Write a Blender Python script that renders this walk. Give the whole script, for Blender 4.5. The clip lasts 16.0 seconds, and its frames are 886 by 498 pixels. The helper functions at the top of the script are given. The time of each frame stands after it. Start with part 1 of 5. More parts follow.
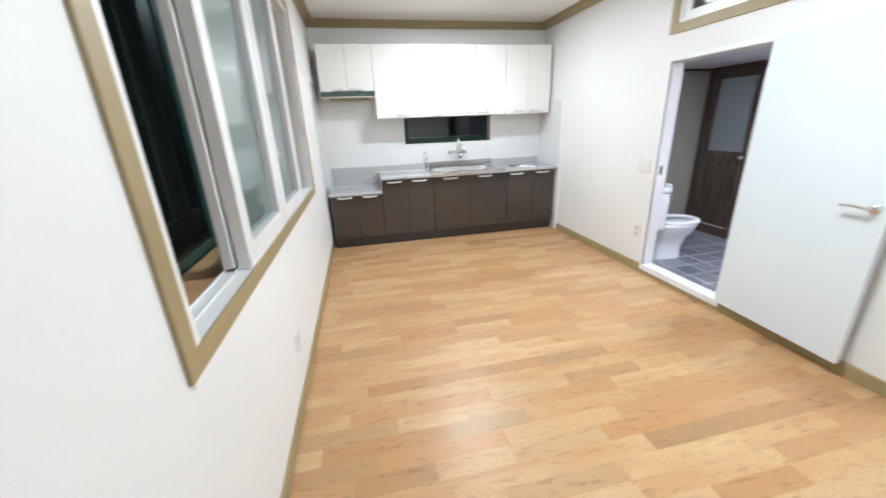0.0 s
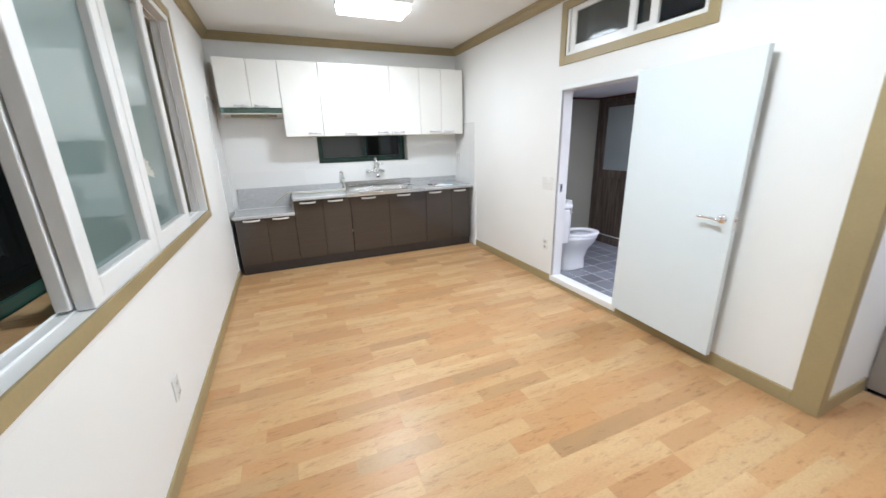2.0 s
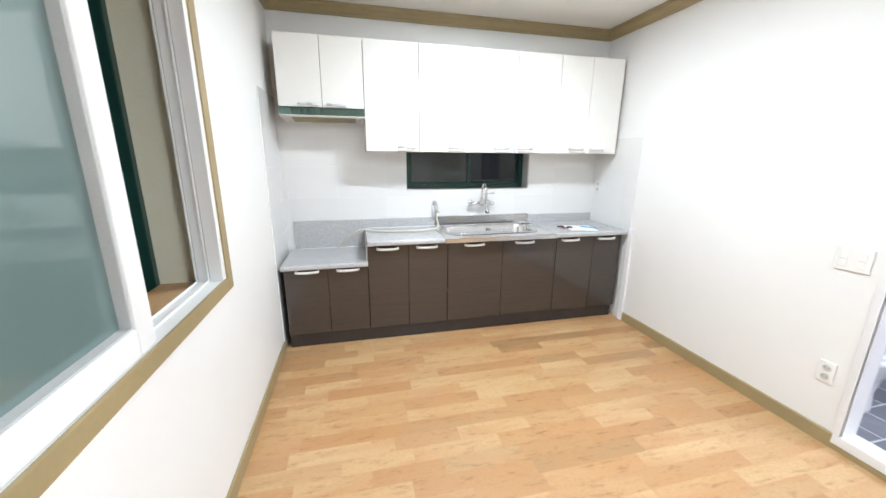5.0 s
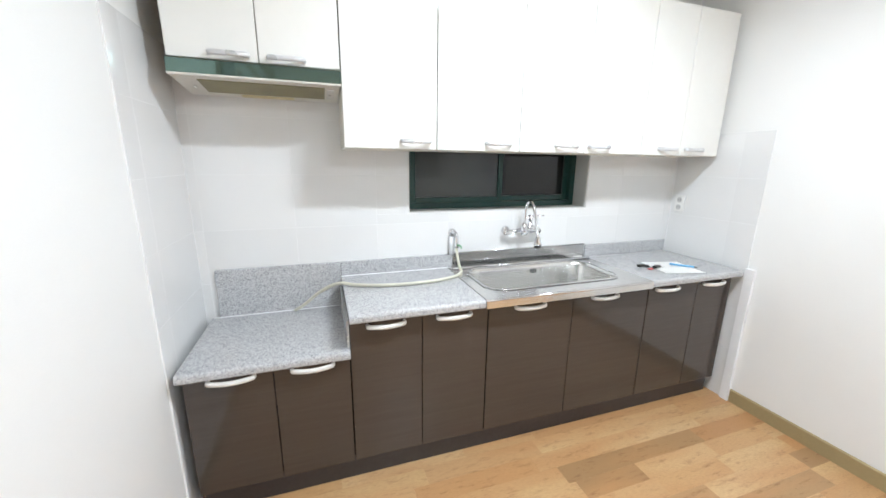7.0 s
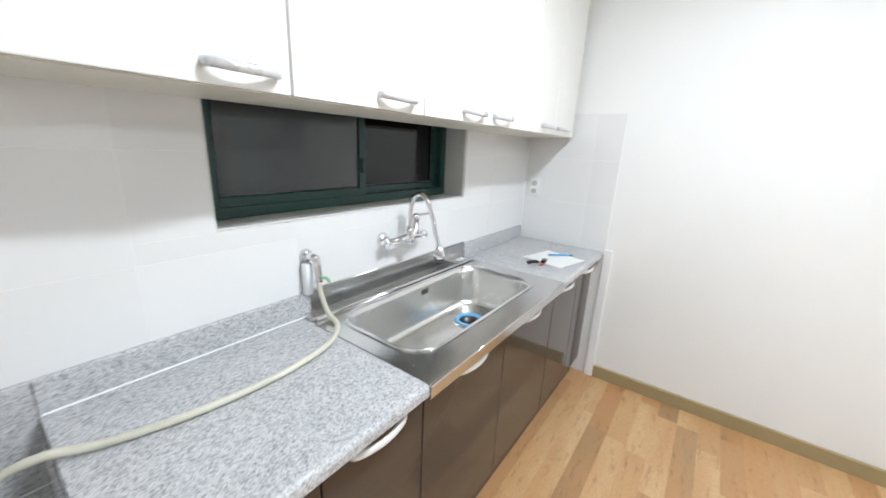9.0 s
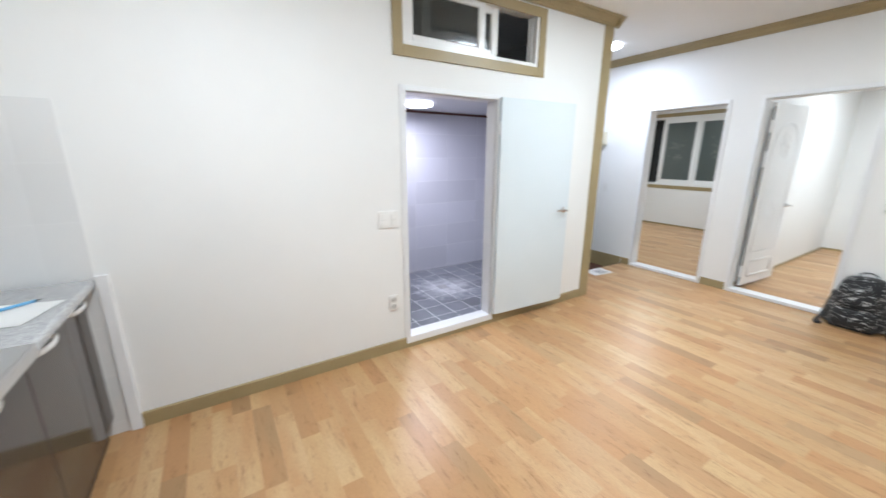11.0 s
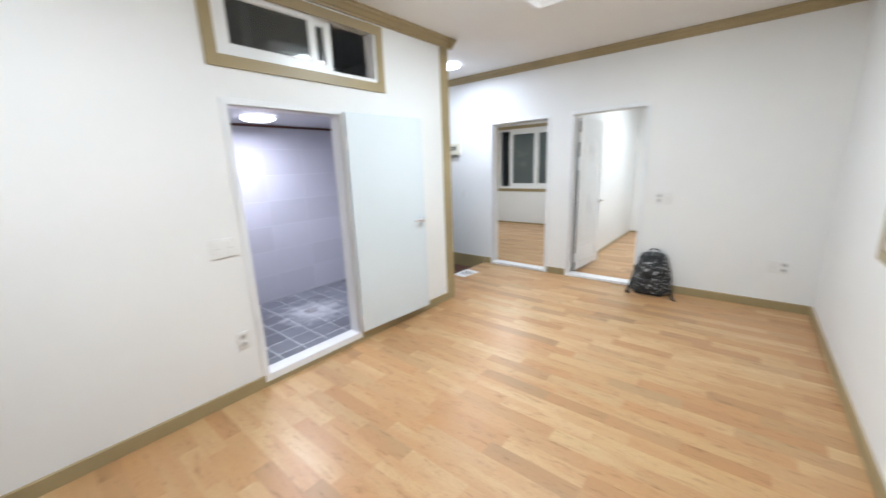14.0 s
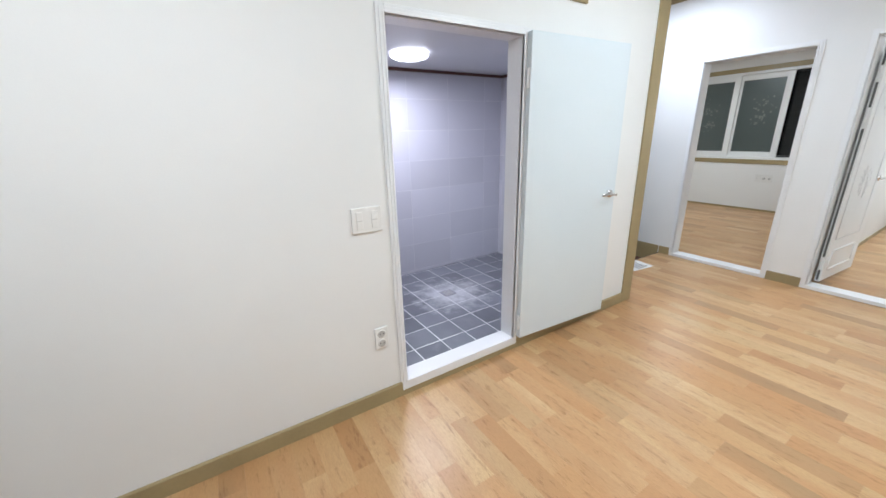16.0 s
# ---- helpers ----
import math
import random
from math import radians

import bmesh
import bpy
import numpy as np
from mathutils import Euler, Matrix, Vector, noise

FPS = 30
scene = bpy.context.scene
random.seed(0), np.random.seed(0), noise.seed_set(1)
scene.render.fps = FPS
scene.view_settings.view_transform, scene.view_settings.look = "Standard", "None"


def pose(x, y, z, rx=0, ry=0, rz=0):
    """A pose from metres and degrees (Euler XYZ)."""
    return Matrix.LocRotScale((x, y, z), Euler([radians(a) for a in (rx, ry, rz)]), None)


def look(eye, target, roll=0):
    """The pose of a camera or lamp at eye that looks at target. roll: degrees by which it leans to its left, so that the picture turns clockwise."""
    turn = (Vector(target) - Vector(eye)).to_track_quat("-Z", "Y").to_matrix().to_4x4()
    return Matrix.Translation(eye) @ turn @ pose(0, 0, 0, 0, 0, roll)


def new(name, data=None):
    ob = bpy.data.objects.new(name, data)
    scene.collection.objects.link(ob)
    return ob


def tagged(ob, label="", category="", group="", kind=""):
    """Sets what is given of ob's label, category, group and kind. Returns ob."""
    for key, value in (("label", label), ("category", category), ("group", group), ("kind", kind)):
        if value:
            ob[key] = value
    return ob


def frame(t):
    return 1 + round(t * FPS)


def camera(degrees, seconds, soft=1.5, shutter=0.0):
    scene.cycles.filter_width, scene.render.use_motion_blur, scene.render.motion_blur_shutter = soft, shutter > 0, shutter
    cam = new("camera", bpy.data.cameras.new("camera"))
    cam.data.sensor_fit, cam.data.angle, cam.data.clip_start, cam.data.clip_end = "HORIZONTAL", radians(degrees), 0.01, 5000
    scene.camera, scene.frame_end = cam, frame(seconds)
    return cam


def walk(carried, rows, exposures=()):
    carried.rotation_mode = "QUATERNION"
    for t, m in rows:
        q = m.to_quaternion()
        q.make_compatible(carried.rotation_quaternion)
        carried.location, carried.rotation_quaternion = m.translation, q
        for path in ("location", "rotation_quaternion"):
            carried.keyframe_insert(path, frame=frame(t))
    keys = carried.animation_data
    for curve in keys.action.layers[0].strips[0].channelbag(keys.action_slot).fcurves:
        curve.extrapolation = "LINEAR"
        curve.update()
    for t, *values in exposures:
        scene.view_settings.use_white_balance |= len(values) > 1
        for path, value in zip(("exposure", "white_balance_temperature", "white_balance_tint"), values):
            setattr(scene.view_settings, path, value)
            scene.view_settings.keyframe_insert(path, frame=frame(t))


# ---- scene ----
cam = camera(101.4, 16.0, shutter=0.3)
PATH = [
    (0, (0.111, -0.157, 1.465), (0.502, 1.692, 0.81), -2.3),
    (0.5, (0.233, -0.197, 1.462), (1.092, 1.512, 0.879), -2.1),
    (1, (0.263, -0.222, 1.461), (1.277, 1.413, 0.916), -1.8),
    (1.5, (0.255, -0.204, 1.46), (1.159, 1.492, 0.906), -2.5),
    (2, (0.278, -0.158, 1.457), (1.027, 1.606, 0.886), -1.5),
    (2.5, (0.281, 0.001, 1.435), (0.804, 1.818, 0.784), -1.5),
    (3, (0.312, 0.3, 1.432), (0.808, 2.123, 0.777), -0.9),
    (3.5, (0.382, 0.616, 1.423), (0.758, 2.444, 0.706), -0.4),
    (4, (0.389, 0.939, 1.456), (0.633, 2.793, 0.747), 0.7),
    (4.5, (0.322, 1.289, 1.51), (0.729, 3.179, 0.995), -0.5),
    (5, (0.257, 1.579, 1.508), (0.715, 3.463, 1.016), 0.5),
    (5.2, (0.276, 1.705, 1.521), (0.706, 3.608, 1.081), -0.4),
    (7.3, (0.241, 3.113, 1.475), (0.942, 4.924, 0.996), 0.6),
    (7.5, (0.229, 3.235, 1.469), (1.008, 5.008, 0.968), 0.1),
    (8, (0.194, 3.52, 1.473), (1.21, 5.168, 0.97), -0.5),
    (8.2, (0.207, 3.605, 1.464), (1.301, 5.195, 0.941), 0.5),
    (10.3, (0.443, 4.044, 1.453), (2.363, 3.772, 0.962), 0.4),
    (10.5, (0.424, 3.961, 1.454), (2.298, 3.466, 0.961), 0.2),
    (11, (0.376, 3.799, 1.453), (2.02, 2.775, 0.955), 0.1),
    (11.5, (0.306, 3.69, 1.484), (1.602, 2.252, 0.983), 0.2),
    (12, (0.199, 3.614, 1.477), (1.146, 1.914, 1.014), 0.3),
    (12.5, (0.18, 3.602, 1.481), (1.023, 1.848, 1.018), 0.5),
    (13, (0.148, 3.592, 1.48), (0.881, 1.785, 1.039), -0.2),
    (13.5, (0.112, 3.548, 1.472), (0.727, 1.698, 1.024), -1.3),
    (14, (0.263, 3.621, 1.471), (1.51, 2.123, 1.02), -2.1),
    (14.5, (0.341, 3.663, 1.433), (1.951, 2.571, 0.967), -0.9),
    (15, (0.494, 3.594, 1.405), (2.19, 2.693, 0.847), -1.4),
    (15.5, (0.827, 3.5, 1.408), (2.475, 2.51, 0.858), -1.4),
    (16, (1.126, 3.375, 1.388), (2.744, 2.366, 0.785), -1.5),
]
walk(cam, [(t, look(eye, target, roll)) for t, eye, target, roll in PATH],
     exposures=[(0, 0.0), (0.5, 0.02), (1, -0.08), (1.5, -0.14), (2, -0.09), (2.5, -0.06), (3.5, 0.04), (5, 0.25), (8, 0.14), (10.5, -0.1), (11.5, -0.2), (12.5, -0.10), (14.5, -0.24), (16, -0.32)])

# ---- world and light ----
world = bpy.data.worlds.new("night")
scene.world = world
world.use_nodes = True
world.node_tree.nodes["Background"].inputs[0].default_value = (0.35, 0.42, 0.55, 1)
world.node_tree.nodes["Background"].inputs[1].default_value = 0.004
WARM, COOL = (0.838, 0.96, 1.05), (0.76, 0.87, 1.05)


def area(name, x, y, z, sx, sy, watts, colour):
    data = bpy.data.lights.new(name, "AREA")
    data.shape, data.size, data.size_y, data.energy, data.color = "RECTANGLE", sx, sy, watts, colour
    ob = new(name, data)
    ob.matrix_world = pose(x, y, z)
    return ob


CEIL = 2.665
area("lamp_light_kitchen", 1.22, 3.64, CEIL - 0.089, 0.50, 0.08, 37, (0.875, 0.96, 1.035))
area("lamp_light_living", 1.28, 1.13, CEIL - 0.089, 0.44, 0.44, 24, WARM)
area("lamp_light_hall", 3.24, -0.20, CEIL - 0.085, 0.2, 0.2, 28, COOL)
area("lamp_light_bath", 3.72, 2.00, 1.878, 0.24, 0.24, 26, (0.80, 0.83, 1.0))
area("lamp_light_room_one", 3.9, -2.8, 2.42, 0.5, 0.5, 30, WARM)
area("lamp_light_room_two", 0.9, -2.8, 2.42, 0.5, 0.5, 36, WARM)

# ---- materials ----


class Nodes:
    """A small builder for node materials."""

    def __init__(self, name):
        self.mat = bpy.data.materials.new(name)
        self.mat.use_nodes = True
        self.tree = self.mat.node_tree
        self.bsdf = self.tree.nodes["Principled BSDF"]

    def add(self, kind, **values):
        node = self.tree.nodes.new(kind)
        for key, value in values.items():
            node.inputs[key.replace("_", " ")].default_value = value
        return node

    def link(self, a, b):
        self.tree.links.new(a, b)

    def put(self, **values):
        for key, value in values.items():
            self.bsdf.inputs[key.replace("_", " ")].default_value = value
        return self

    def place(self, sx=1, sy=1, sz=1):
        geo = self.add("ShaderNodeNewGeometry")
        scale = self.add("ShaderNodeVectorMath")
        scale.operation = "MULTIPLY"
        scale.inputs[1].default_value = (sx, sy, sz)
        self.link(geo.outputs["Position"], scale.inputs[0])
        return scale.outputs[0]

    def noise(self, vector, scale, detail=4.0, rough=0.55):
        node = self.add("ShaderNodeTexNoise", Scale=scale, Detail=detail, Roughness=rough)
        self.link(vector, node.inputs["Vector"])
        return node.outputs["Fac"]

    def ramp(self, fac, stops):
        node = self.add("ShaderNodeValToRGB")
        el = node.color_ramp.elements
        while len(el) < len(stops):
            el.new(0.5)
        for e, (p, c) in zip(el, stops):
            e.position, e.color = p, (*c, 1)
        self.link(fac, node.inputs["Fac"])
        return node.outputs["Color"]

    def mix(self, fac, a, b, blend="MIX"):
        node = self.add("ShaderNodeMix")
        node.data_type, node.blend_type = "RGBA", blend
        for slot, value in ((0, fac), (6, a), (7, b)):
            if hasattr(value, "is_output"):
                self.link(value, node.inputs[slot])
            else:
                node.inputs[slot].default_value = value if slot == 0 else (*value, 1)
        return node.outputs[2]

    def math(self, op, a, b):
        node = self.add("ShaderNodeMath")
        node.operation = op
        for slot, value in ((0, a), (1, b)):
            if hasattr(value, "is_output"):
                self.link(value, node.inputs[slot])
            else:
                node.inputs[slot].default_value = value
        return node.outputs[0]

    def bump(self, height, strength, distance=0.002):
        node = self.add("ShaderNodeBump", Strength=strength, Distance=distance)
        self.link(height, node.inputs["Height"])
        self.link(node.outputs["Normal"], self.bsdf.inputs["Normal"])
        return self

    def colour(self, socket):
        self.link(socket, self.bsdf.inputs["Base Color"])
        return self

    def rough(self, fac, low, high):
        node = self.add("ShaderNodeMapRange", To_Min=low, To_Max=high)
        self.link(fac, node.inputs["Value"])
        self.link(node.outputs["Result"], self.bsdf.inputs["Roughness"])
        return self


def paint(name, base, rough=0.5, spread=0.06, bump=0.15, grain=160.0, cloud=1.7, **extra):
    """A painted, papered or moulded surface with faint clouding, grain and uneven gloss."""
    n = Nodes(name)
    p = n.place()
    wide, fine = n.noise(p, cloud, 3), n.noise(p, grain, 2)
    lo, hi = [c * (1 - spread) for c in base], [min(1, c * (1 + spread)) for c in base]
    n.colour(n.ramp(n.math("ADD", n.math("MULTIPLY", wide, 0.7), n.math("MULTIPLY", fine, 0.3)), [(0.3, lo), (0.7, hi)]))
    n.rough(wide, max(0.02, rough - 0.05), rough + 0.06)
    if bump:
        n.bump(fine, bump, 0.001)
    n.put(**extra)
    return n.mat


def plank_wood(name, per_object):
    """Printed beech vinyl: tone by plank, long grain, small dark flecks."""
    n = Nodes(name)
    if per_object:
        rnd = n.add("ShaderNodeObjectInfo").outputs["Random"]
    else:
        rnd = n.add("ShaderNodeNewGeometry").outputs["Random Per Island"]
    shift = n.add("ShaderNodeCombineXYZ")
    n.link(n.math("MULTIPLY", rnd, 37.0), shift.inputs[0])
    n.link(n.math("MULTIPLY", rnd, 91.0), shift.inputs[2])
    plus = n.add("ShaderNodeVectorMath")
    plus.operation = "ADD"
    n.link(n.place(1.0, 4.5, 1.0), plus.inputs[0])
    n.link(shift.outputs[0], plus.inputs[1])
    v = plus.outputs[0]
    wide, grain, fleck = n.noise(v, 1.5, 2, 0.45), n.noise(v, 48.0, 4, 0.7), n.noise(v, 8.5, 6, 0.75)
    tone = n.ramp(rnd, [(0.0, (0.49, 0.255, 0.106)), (0.12, (0.60, 0.400, 0.208)), (0.27, (0.43, 0.224, 0.094)), (0.42, (0.62, 0.422, 0.228)), (0.56, (0.53, 0.315, 0.145)), (0.68, (0.335, 0.195, 0.092)), (0.82, (0.60, 0.402, 0.206)), (1.0, (0.50, 0.278, 0.122))])
    blush = n.mix(n.ramp(wide, [(0.40, (0, 0, 0)), (0.66, (0.68, 0.68, 0.68))]), tone, (0.485, 0.250, 0.106))
    vein = n.mix(n.ramp(grain, [(0.42, (0, 0, 0)), (0.72, (0.42, 0.42, 0.42))]), blush, (0.330, 0.175, 0.078))
    dark = n.ramp(fleck, [(0.0, (1, 1, 1)), (0.54, (1, 1, 1)), (0.70, (0.52, 0.42, 0.34))])
    n.colour(n.mix(0.75, vein, dark, "MULTIPLY"))
    n.rough(grain, 0.30, 0.41)
    n.bump(grain, 0.10, 0.0006)
    return n.mat


def tile_glaze(name, base, rough, spread=0.05, stain=None, scale=3.0, spot=None):
    """Glazed tile, its tone shifting a little from piece to piece."""
    n = Nodes(name)
    p = n.place()
    rnd = n.add("ShaderNodeObjectInfo").outputs["Random"]
    wide, fine = n.noise(p, scale, 5, 0.6), n.noise(p, 45.0, 4, 0.65)
    f = n.math("ADD", n.math("MULTIPLY", rnd, 0.45), n.math("MULTIPLY", wide, 0.55))
    lo, hi = [c * (1 - spread) for c in base], [c * (1 + spread) for c in base]
    c = n.ramp(f, [(0.2, lo), (0.8, hi)])
    if stain:
        c = n.mix(n.ramp(n.noise(p, 2.3, 6, 0.7), [(0.56, (0, 0, 0)), (0.74, (0.75, 0.75, 0.75))]), c, stain)
    if spot:
        # chalky scale dried round a drain
        away = n.add("ShaderNodeVectorMath")
        away.operation = "DISTANCE"
        n.link(p, away.inputs[0])
        away.inputs[1].default_value = spot
        ragged = n.math("ADD", away.outputs["Value"], n.math("MULTIPLY", n.math("SUBTRACT", n.noise(p, 9.0, 6, 0.7), 0.5), 0.9))
        c = n.mix(n.ramp(ragged, [(0.05, (0.9, 0.9, 0.9)), (0.38, (0, 0, 0))]), c, (0.60, 0.61, 0.63))
    n.colour(c)
    n.rough(fine, rough * 0.8, rough * 1.3)
    n.bump(fine, 0.12, 0.0015)
    return n.mat


def granite():
    n = Nodes("speckled_granite")
    p = n.place()
    cells = n.add("ShaderNodeTexVoronoi", Scale=380.0)
    n.link(p, cells.inputs["Vector"])
    big = n.add("ShaderNodeTexVoronoi", Scale=170.0)
    n.link(p, big.inputs["Vector"])
    a = n.ramp(cells.outputs["Color"], [(0.10, (0.12, 0.12, 0.125)), (0.32, (0.36, 0.36, 0.37)), (0.6, (0.50, 0.50, 0.51)), (0.85, (0.66, 0.66, 0.66))])
    b = n.ramp(big.outputs["Color"], [(0.2, (0.24, 0.24, 0.25)), (0.5, (0.50, 0.50, 0.51)), (0.8, (0.6, 0.6, 0.6))])
    n.colour(n.mix(0.45, a, b))
    n.rough(n.noise(p, 30.0), 0.16, 0.3)
    return n.mat


def dark_laminate():
    """Glossy dark brown laminate with level grain."""
    n = Nodes("gloss_brown_laminate")
    v = n.place(1.2, 1.2, 26.0)
    wide, fine = n.noise(v, 2.0, 5, 0.6), n.noise(v, 9.0, 4, 0.6)
    n.colour(n.ramp(n.math("ADD", n.math("MULTIPLY", wide, 0.6), n.math("MULTIPLY", fine, 0.4)), [(0.3, (0.052, 0.041, 0.035)), (0.55, (0.058, 0.046, 0.040)), (0.75, (0.065, 0.052, 0.046))]))
    n.rough(fine, 0.05, 0.12)
    n.bump(n.noise(n.place(), 2.2, 1), 0.08, 0.004)
    n.put(Specular_IOR_Level=0.6)
    return n.mat


def steel(name, base=(0.66, 0.66, 0.67), rough=0.22, brushed=True, metal=1.0):
    n = Nodes(name)
    fine = n.noise(n.place(4, 300, 300) if brushed else n.place(), 6.0 if brushed else 20.0, 4, 0.6)
    n.colour(n.ramp(fine, [(0.3, [c * 0.96 for c in base]), (0.7, base)]))
    n.rough(fine, rough * 0.88, rough * 1.15)
    n.put(Metallic=metal)
    return n.mat


def frosted(name, base, passing, rough, coat=1.0):
    """Etched glass: scatters light, with one polished face."""
    n = Nodes(name)
    p = n.place()
    n.colour(n.ramp(n.noise(p, 1.4, 3), [(0.3, [c * 0.92 for c in base]), (0.7, [c * 1.06 for c in base])]))
    n.put(Transmission_Weight=passing, Roughness=rough, IOR=1.5, Coat_Weight=coat, Coat_Roughness=0.03, Coat_IOR=1.55)
    return n.mat


def clear_glass(name, tint):
    n = Nodes(name)
    n.put(Base_Color=(*tint, 1), Transmission_Weight=0.35, Roughness=0.03, IOR=1.45)
    return n.mat


def camo():
    """Black cloth with a broken pale print."""
    n = Nodes("camouflage_cloth")
    v = n.place(1.0, 1.0, 2.6)
    blot = n.noise(v, 19.0, 6, 0.72)
    thread = n.noise(n.place(), 420.0, 2)
    n.colour(n.ramp(blot, [(0.50, (0.008, 0.008, 0.009)), (0.565, (0.02, 0.02, 0.021)), (0.572, (0.42, 0.42, 0.42)), (0.640, (0.6, 0.6, 0.59)), (0.668, (0.03, 0.03, 0.03))]))
    n.put(Roughness=0.75, Sheen_Weight=0.2)
    n.bump(thread, 0.3, 0.002)
    return n.mat


def glow(name, colour, strength):
    n = Nodes(name)
    n.put(Base_Color=(0.9, 0.9, 0.9, 1), Emission_Color=(*colour, 1), Emission_Strength=strength, Roughness=0.4)
    return n.mat


def brown_grain():
    n = Nodes("dark_brown_wood_grain")
    v = n.place(30.0, 30.0, 1.5)
    f = n.noise(v, 1.6, 5, 0.65)
    n.colour(n.ramp(f, [(0.32, (0.035, 0.024, 0.018)), (0.5, (0.075, 0.052, 0.04)), (0.68, (0.18, 0.14, 0.115))]))
    n.rough(f, 0.3, 0.5)
    n.bump(f, 0.25, 0.001)
    return n.mat


WALLPAPER = paint("white_wallpaper", (0.795, 0.79, 0.778), 0.55, 0.035, 0.35, 240.0, 1.1)
CEILING_PAPER = paint("white_ceiling_paper", (0.80, 0.79, 0.775), 0.6, 0.04, 0.3, 120.0, 0.9)
TAN = paint("tan_film", (0.335, 0.258, 0.135), 0.42, 0.10, 0.25, 70.0, 3.0)
WHITE_TRIM = paint("white_paint", (0.80, 0.80, 0.81), 0.3, 0.04, 0.12, 90.0, 4.0)
PVC = paint("white_window_plastic", (0.79, 0.785, 0.775), 0.3, 0.015, 0.0, 60.0, 0.8)
DOOR_WHITE = paint("pale_blue_white_door_film", (0.68, 0.735, 0.765), 0.34, 0.025, 0.12, 130.0, 1.5)
ROOM_DOOR = paint("white_moulded_door", (0.80, 0.80, 0.80), 0.32, 0.03, 0.1, 120.0, 2.0)
CREAM = paint("cream_reveal_paper", (0.80, 0.76, 0.60), 0.6, 0.06, 0.3, 120.0, 2.0)
GREEN_METAL = paint("dark_green_aluminium", (0.012, 0.052, 0.042), 0.3, 0.15, 0.1, 60.0, 4.0)
CAB_WHITE = paint("gloss_white_cabinet", (0.82, 0.815, 0.785), 0.12, 0.02, 0.03, 30.0, 2.0)
CAB_BODY = paint("ivory_cabinet_board", (0.70, 0.67, 0.58), 0.4, 0.05, 0.1, 60.0, 3.0)
CAB_EDGE = paint("raw_olive_board", (0.20, 0.155, 0.07), 0.6, 0.15, 0.3, 60.0, 3.0)
HANDLE_PALE = paint("pale_plastic_handle", (0.70, 0.68, 0.66), 0.3, 0.05, 0.05, 60.0, 6.0)
HANDLE_SILVER = paint("pale_silver_handle", (0.60, 0.60, 0.61), 0.28, 0.04, 0.0, 60.0, 6.0, Metallic=0.25)
LAMINATE, GRANITE = dark_laminate(), granite()
KICK = paint("dark_kick_board", (0.045, 0.04, 0.042), 0.25, 0.15, 0.1, 60.0, 4.0)
STEEL = steel("brushed_steel", (0.74, 0.74, 0.74), 0.22)
BOWL_STEEL = steel("satin_bowl_steel", (0.74, 0.735, 0.72), 0.24, True, 0.96)
SPLASH_STEEL = steel("polished_splash_steel", (0.58, 0.58, 0.58), 0.18)
CHROME = steel("chrome", (0.78, 0.78, 0.80), 0.06, False)
HOOD_WHITE = paint("off_white_hood_metal", (0.62, 0.60, 0.55), 0.35, 0.08, 0.1, 60.0, 4.0)
HOOD_GLASS = paint("mirrored_green_hood_glass", (0.13, 0.20, 0.175), 0.05, 0.08, 0.0, Metallic=0.75)
FILTER = paint("greasy_mesh_filter", (0.24, 0.215, 0.12), 0.45, 0.25, 0.7, 500.0, 9.0, Metallic=0.3)
SOCKET = paint("white_socket_plastic", (0.80, 0.79, 0.77), 0.25, 0.02, 0.03, 60.0, 6.0)
# Shade inside holes, painted on solid discs and boxes.
HOLE_SHADE = paint("painted_hole_shade", (0.03, 0.03, 0.03), 0.6, 0.1, 0.0)
# Grey of window trim, also painted as shade of shallow recesses.
GREY_TRIM_SHADE = paint("grey_trim_and_recess_shade", (0.50, 0.49, 0.48), 0.5, 0.1, 0.0)
KITCHEN_TILE = tile_glaze("white_wall_tile", (0.74, 0.735, 0.73), 0.14, 0.03)
BATH_TILE = tile_glaze("lilac_white_wall_tile", (0.60, 0.60, 0.66), 0.16, 0.05, None, 1.8)
SLATE_TILE = tile_glaze("slate_grey_floor_tile", (0.185, 0.193, 0.218), 0.3, 0.28, (0.3, 0.3, 0.32), 4.0, (3.64, 1.76, 0.02))
ENTRY_TILE = tile_glaze("dark_green_entry_tile", (0.012, 0.035, 0.028), 0.12, 0.2)
GROUT = paint("pale_grout", (0.72, 0.72, 0.73), 0.8, 0.12, 0.5, 200.0, 6.0)
WALL_GROUT = paint("white_grout", (0.84, 0.84, 0.84), 0.7, 0.04, 0.4, 200.0, 6.0)
PLANK, PLANK_JOINED = plank_wood("beech_plank", True), plank_wood("beech_plank_joined", False)
UNDERLAY = paint("floor_seam", (0.40, 0.235, 0.11), 0.5, 0.1, 0.1)
GLASS_GREEN = frosted("etched_green_glass", (0.160, 0.235, 0.222), 0.35, 0.4)
GLASS_GREY = frosted("grey_window_glass", (0.055, 0.062, 0.06), 0.3, 0.3, 0.45)
GLASS_BATH = frosted("etched_bath_glass", (0.36, 0.42, 0.42), 0.2, 0.4)
# Transom panes: the grey haze of reflections is put into the base colour.
GLASS_HAZE = frosted("painted_haze_transom_glass", (0.10, 0.11, 0.105), 0.75, 0.06, 0.3)
GLASS_FLOWER = frosted("grey_green_bedroom_glass", (0.105, 0.125, 0.12), 0.3, 0.35, 0.5)
FLOWER_PRINT = paint("pale_flower_print", (0.30, 0.32, 0.28), 0.6, 0.2, 0.0, 60.0, 40.0)
GLASS_DARK = clear_glass("night_glass", (0.008, 0.009, 0.009))
PORCELAIN = paint("white_porcelain", (0.82, 0.82, 0.83), 0.08, 0.015, 0.0)
BROWN_WOOD = brown_grain()
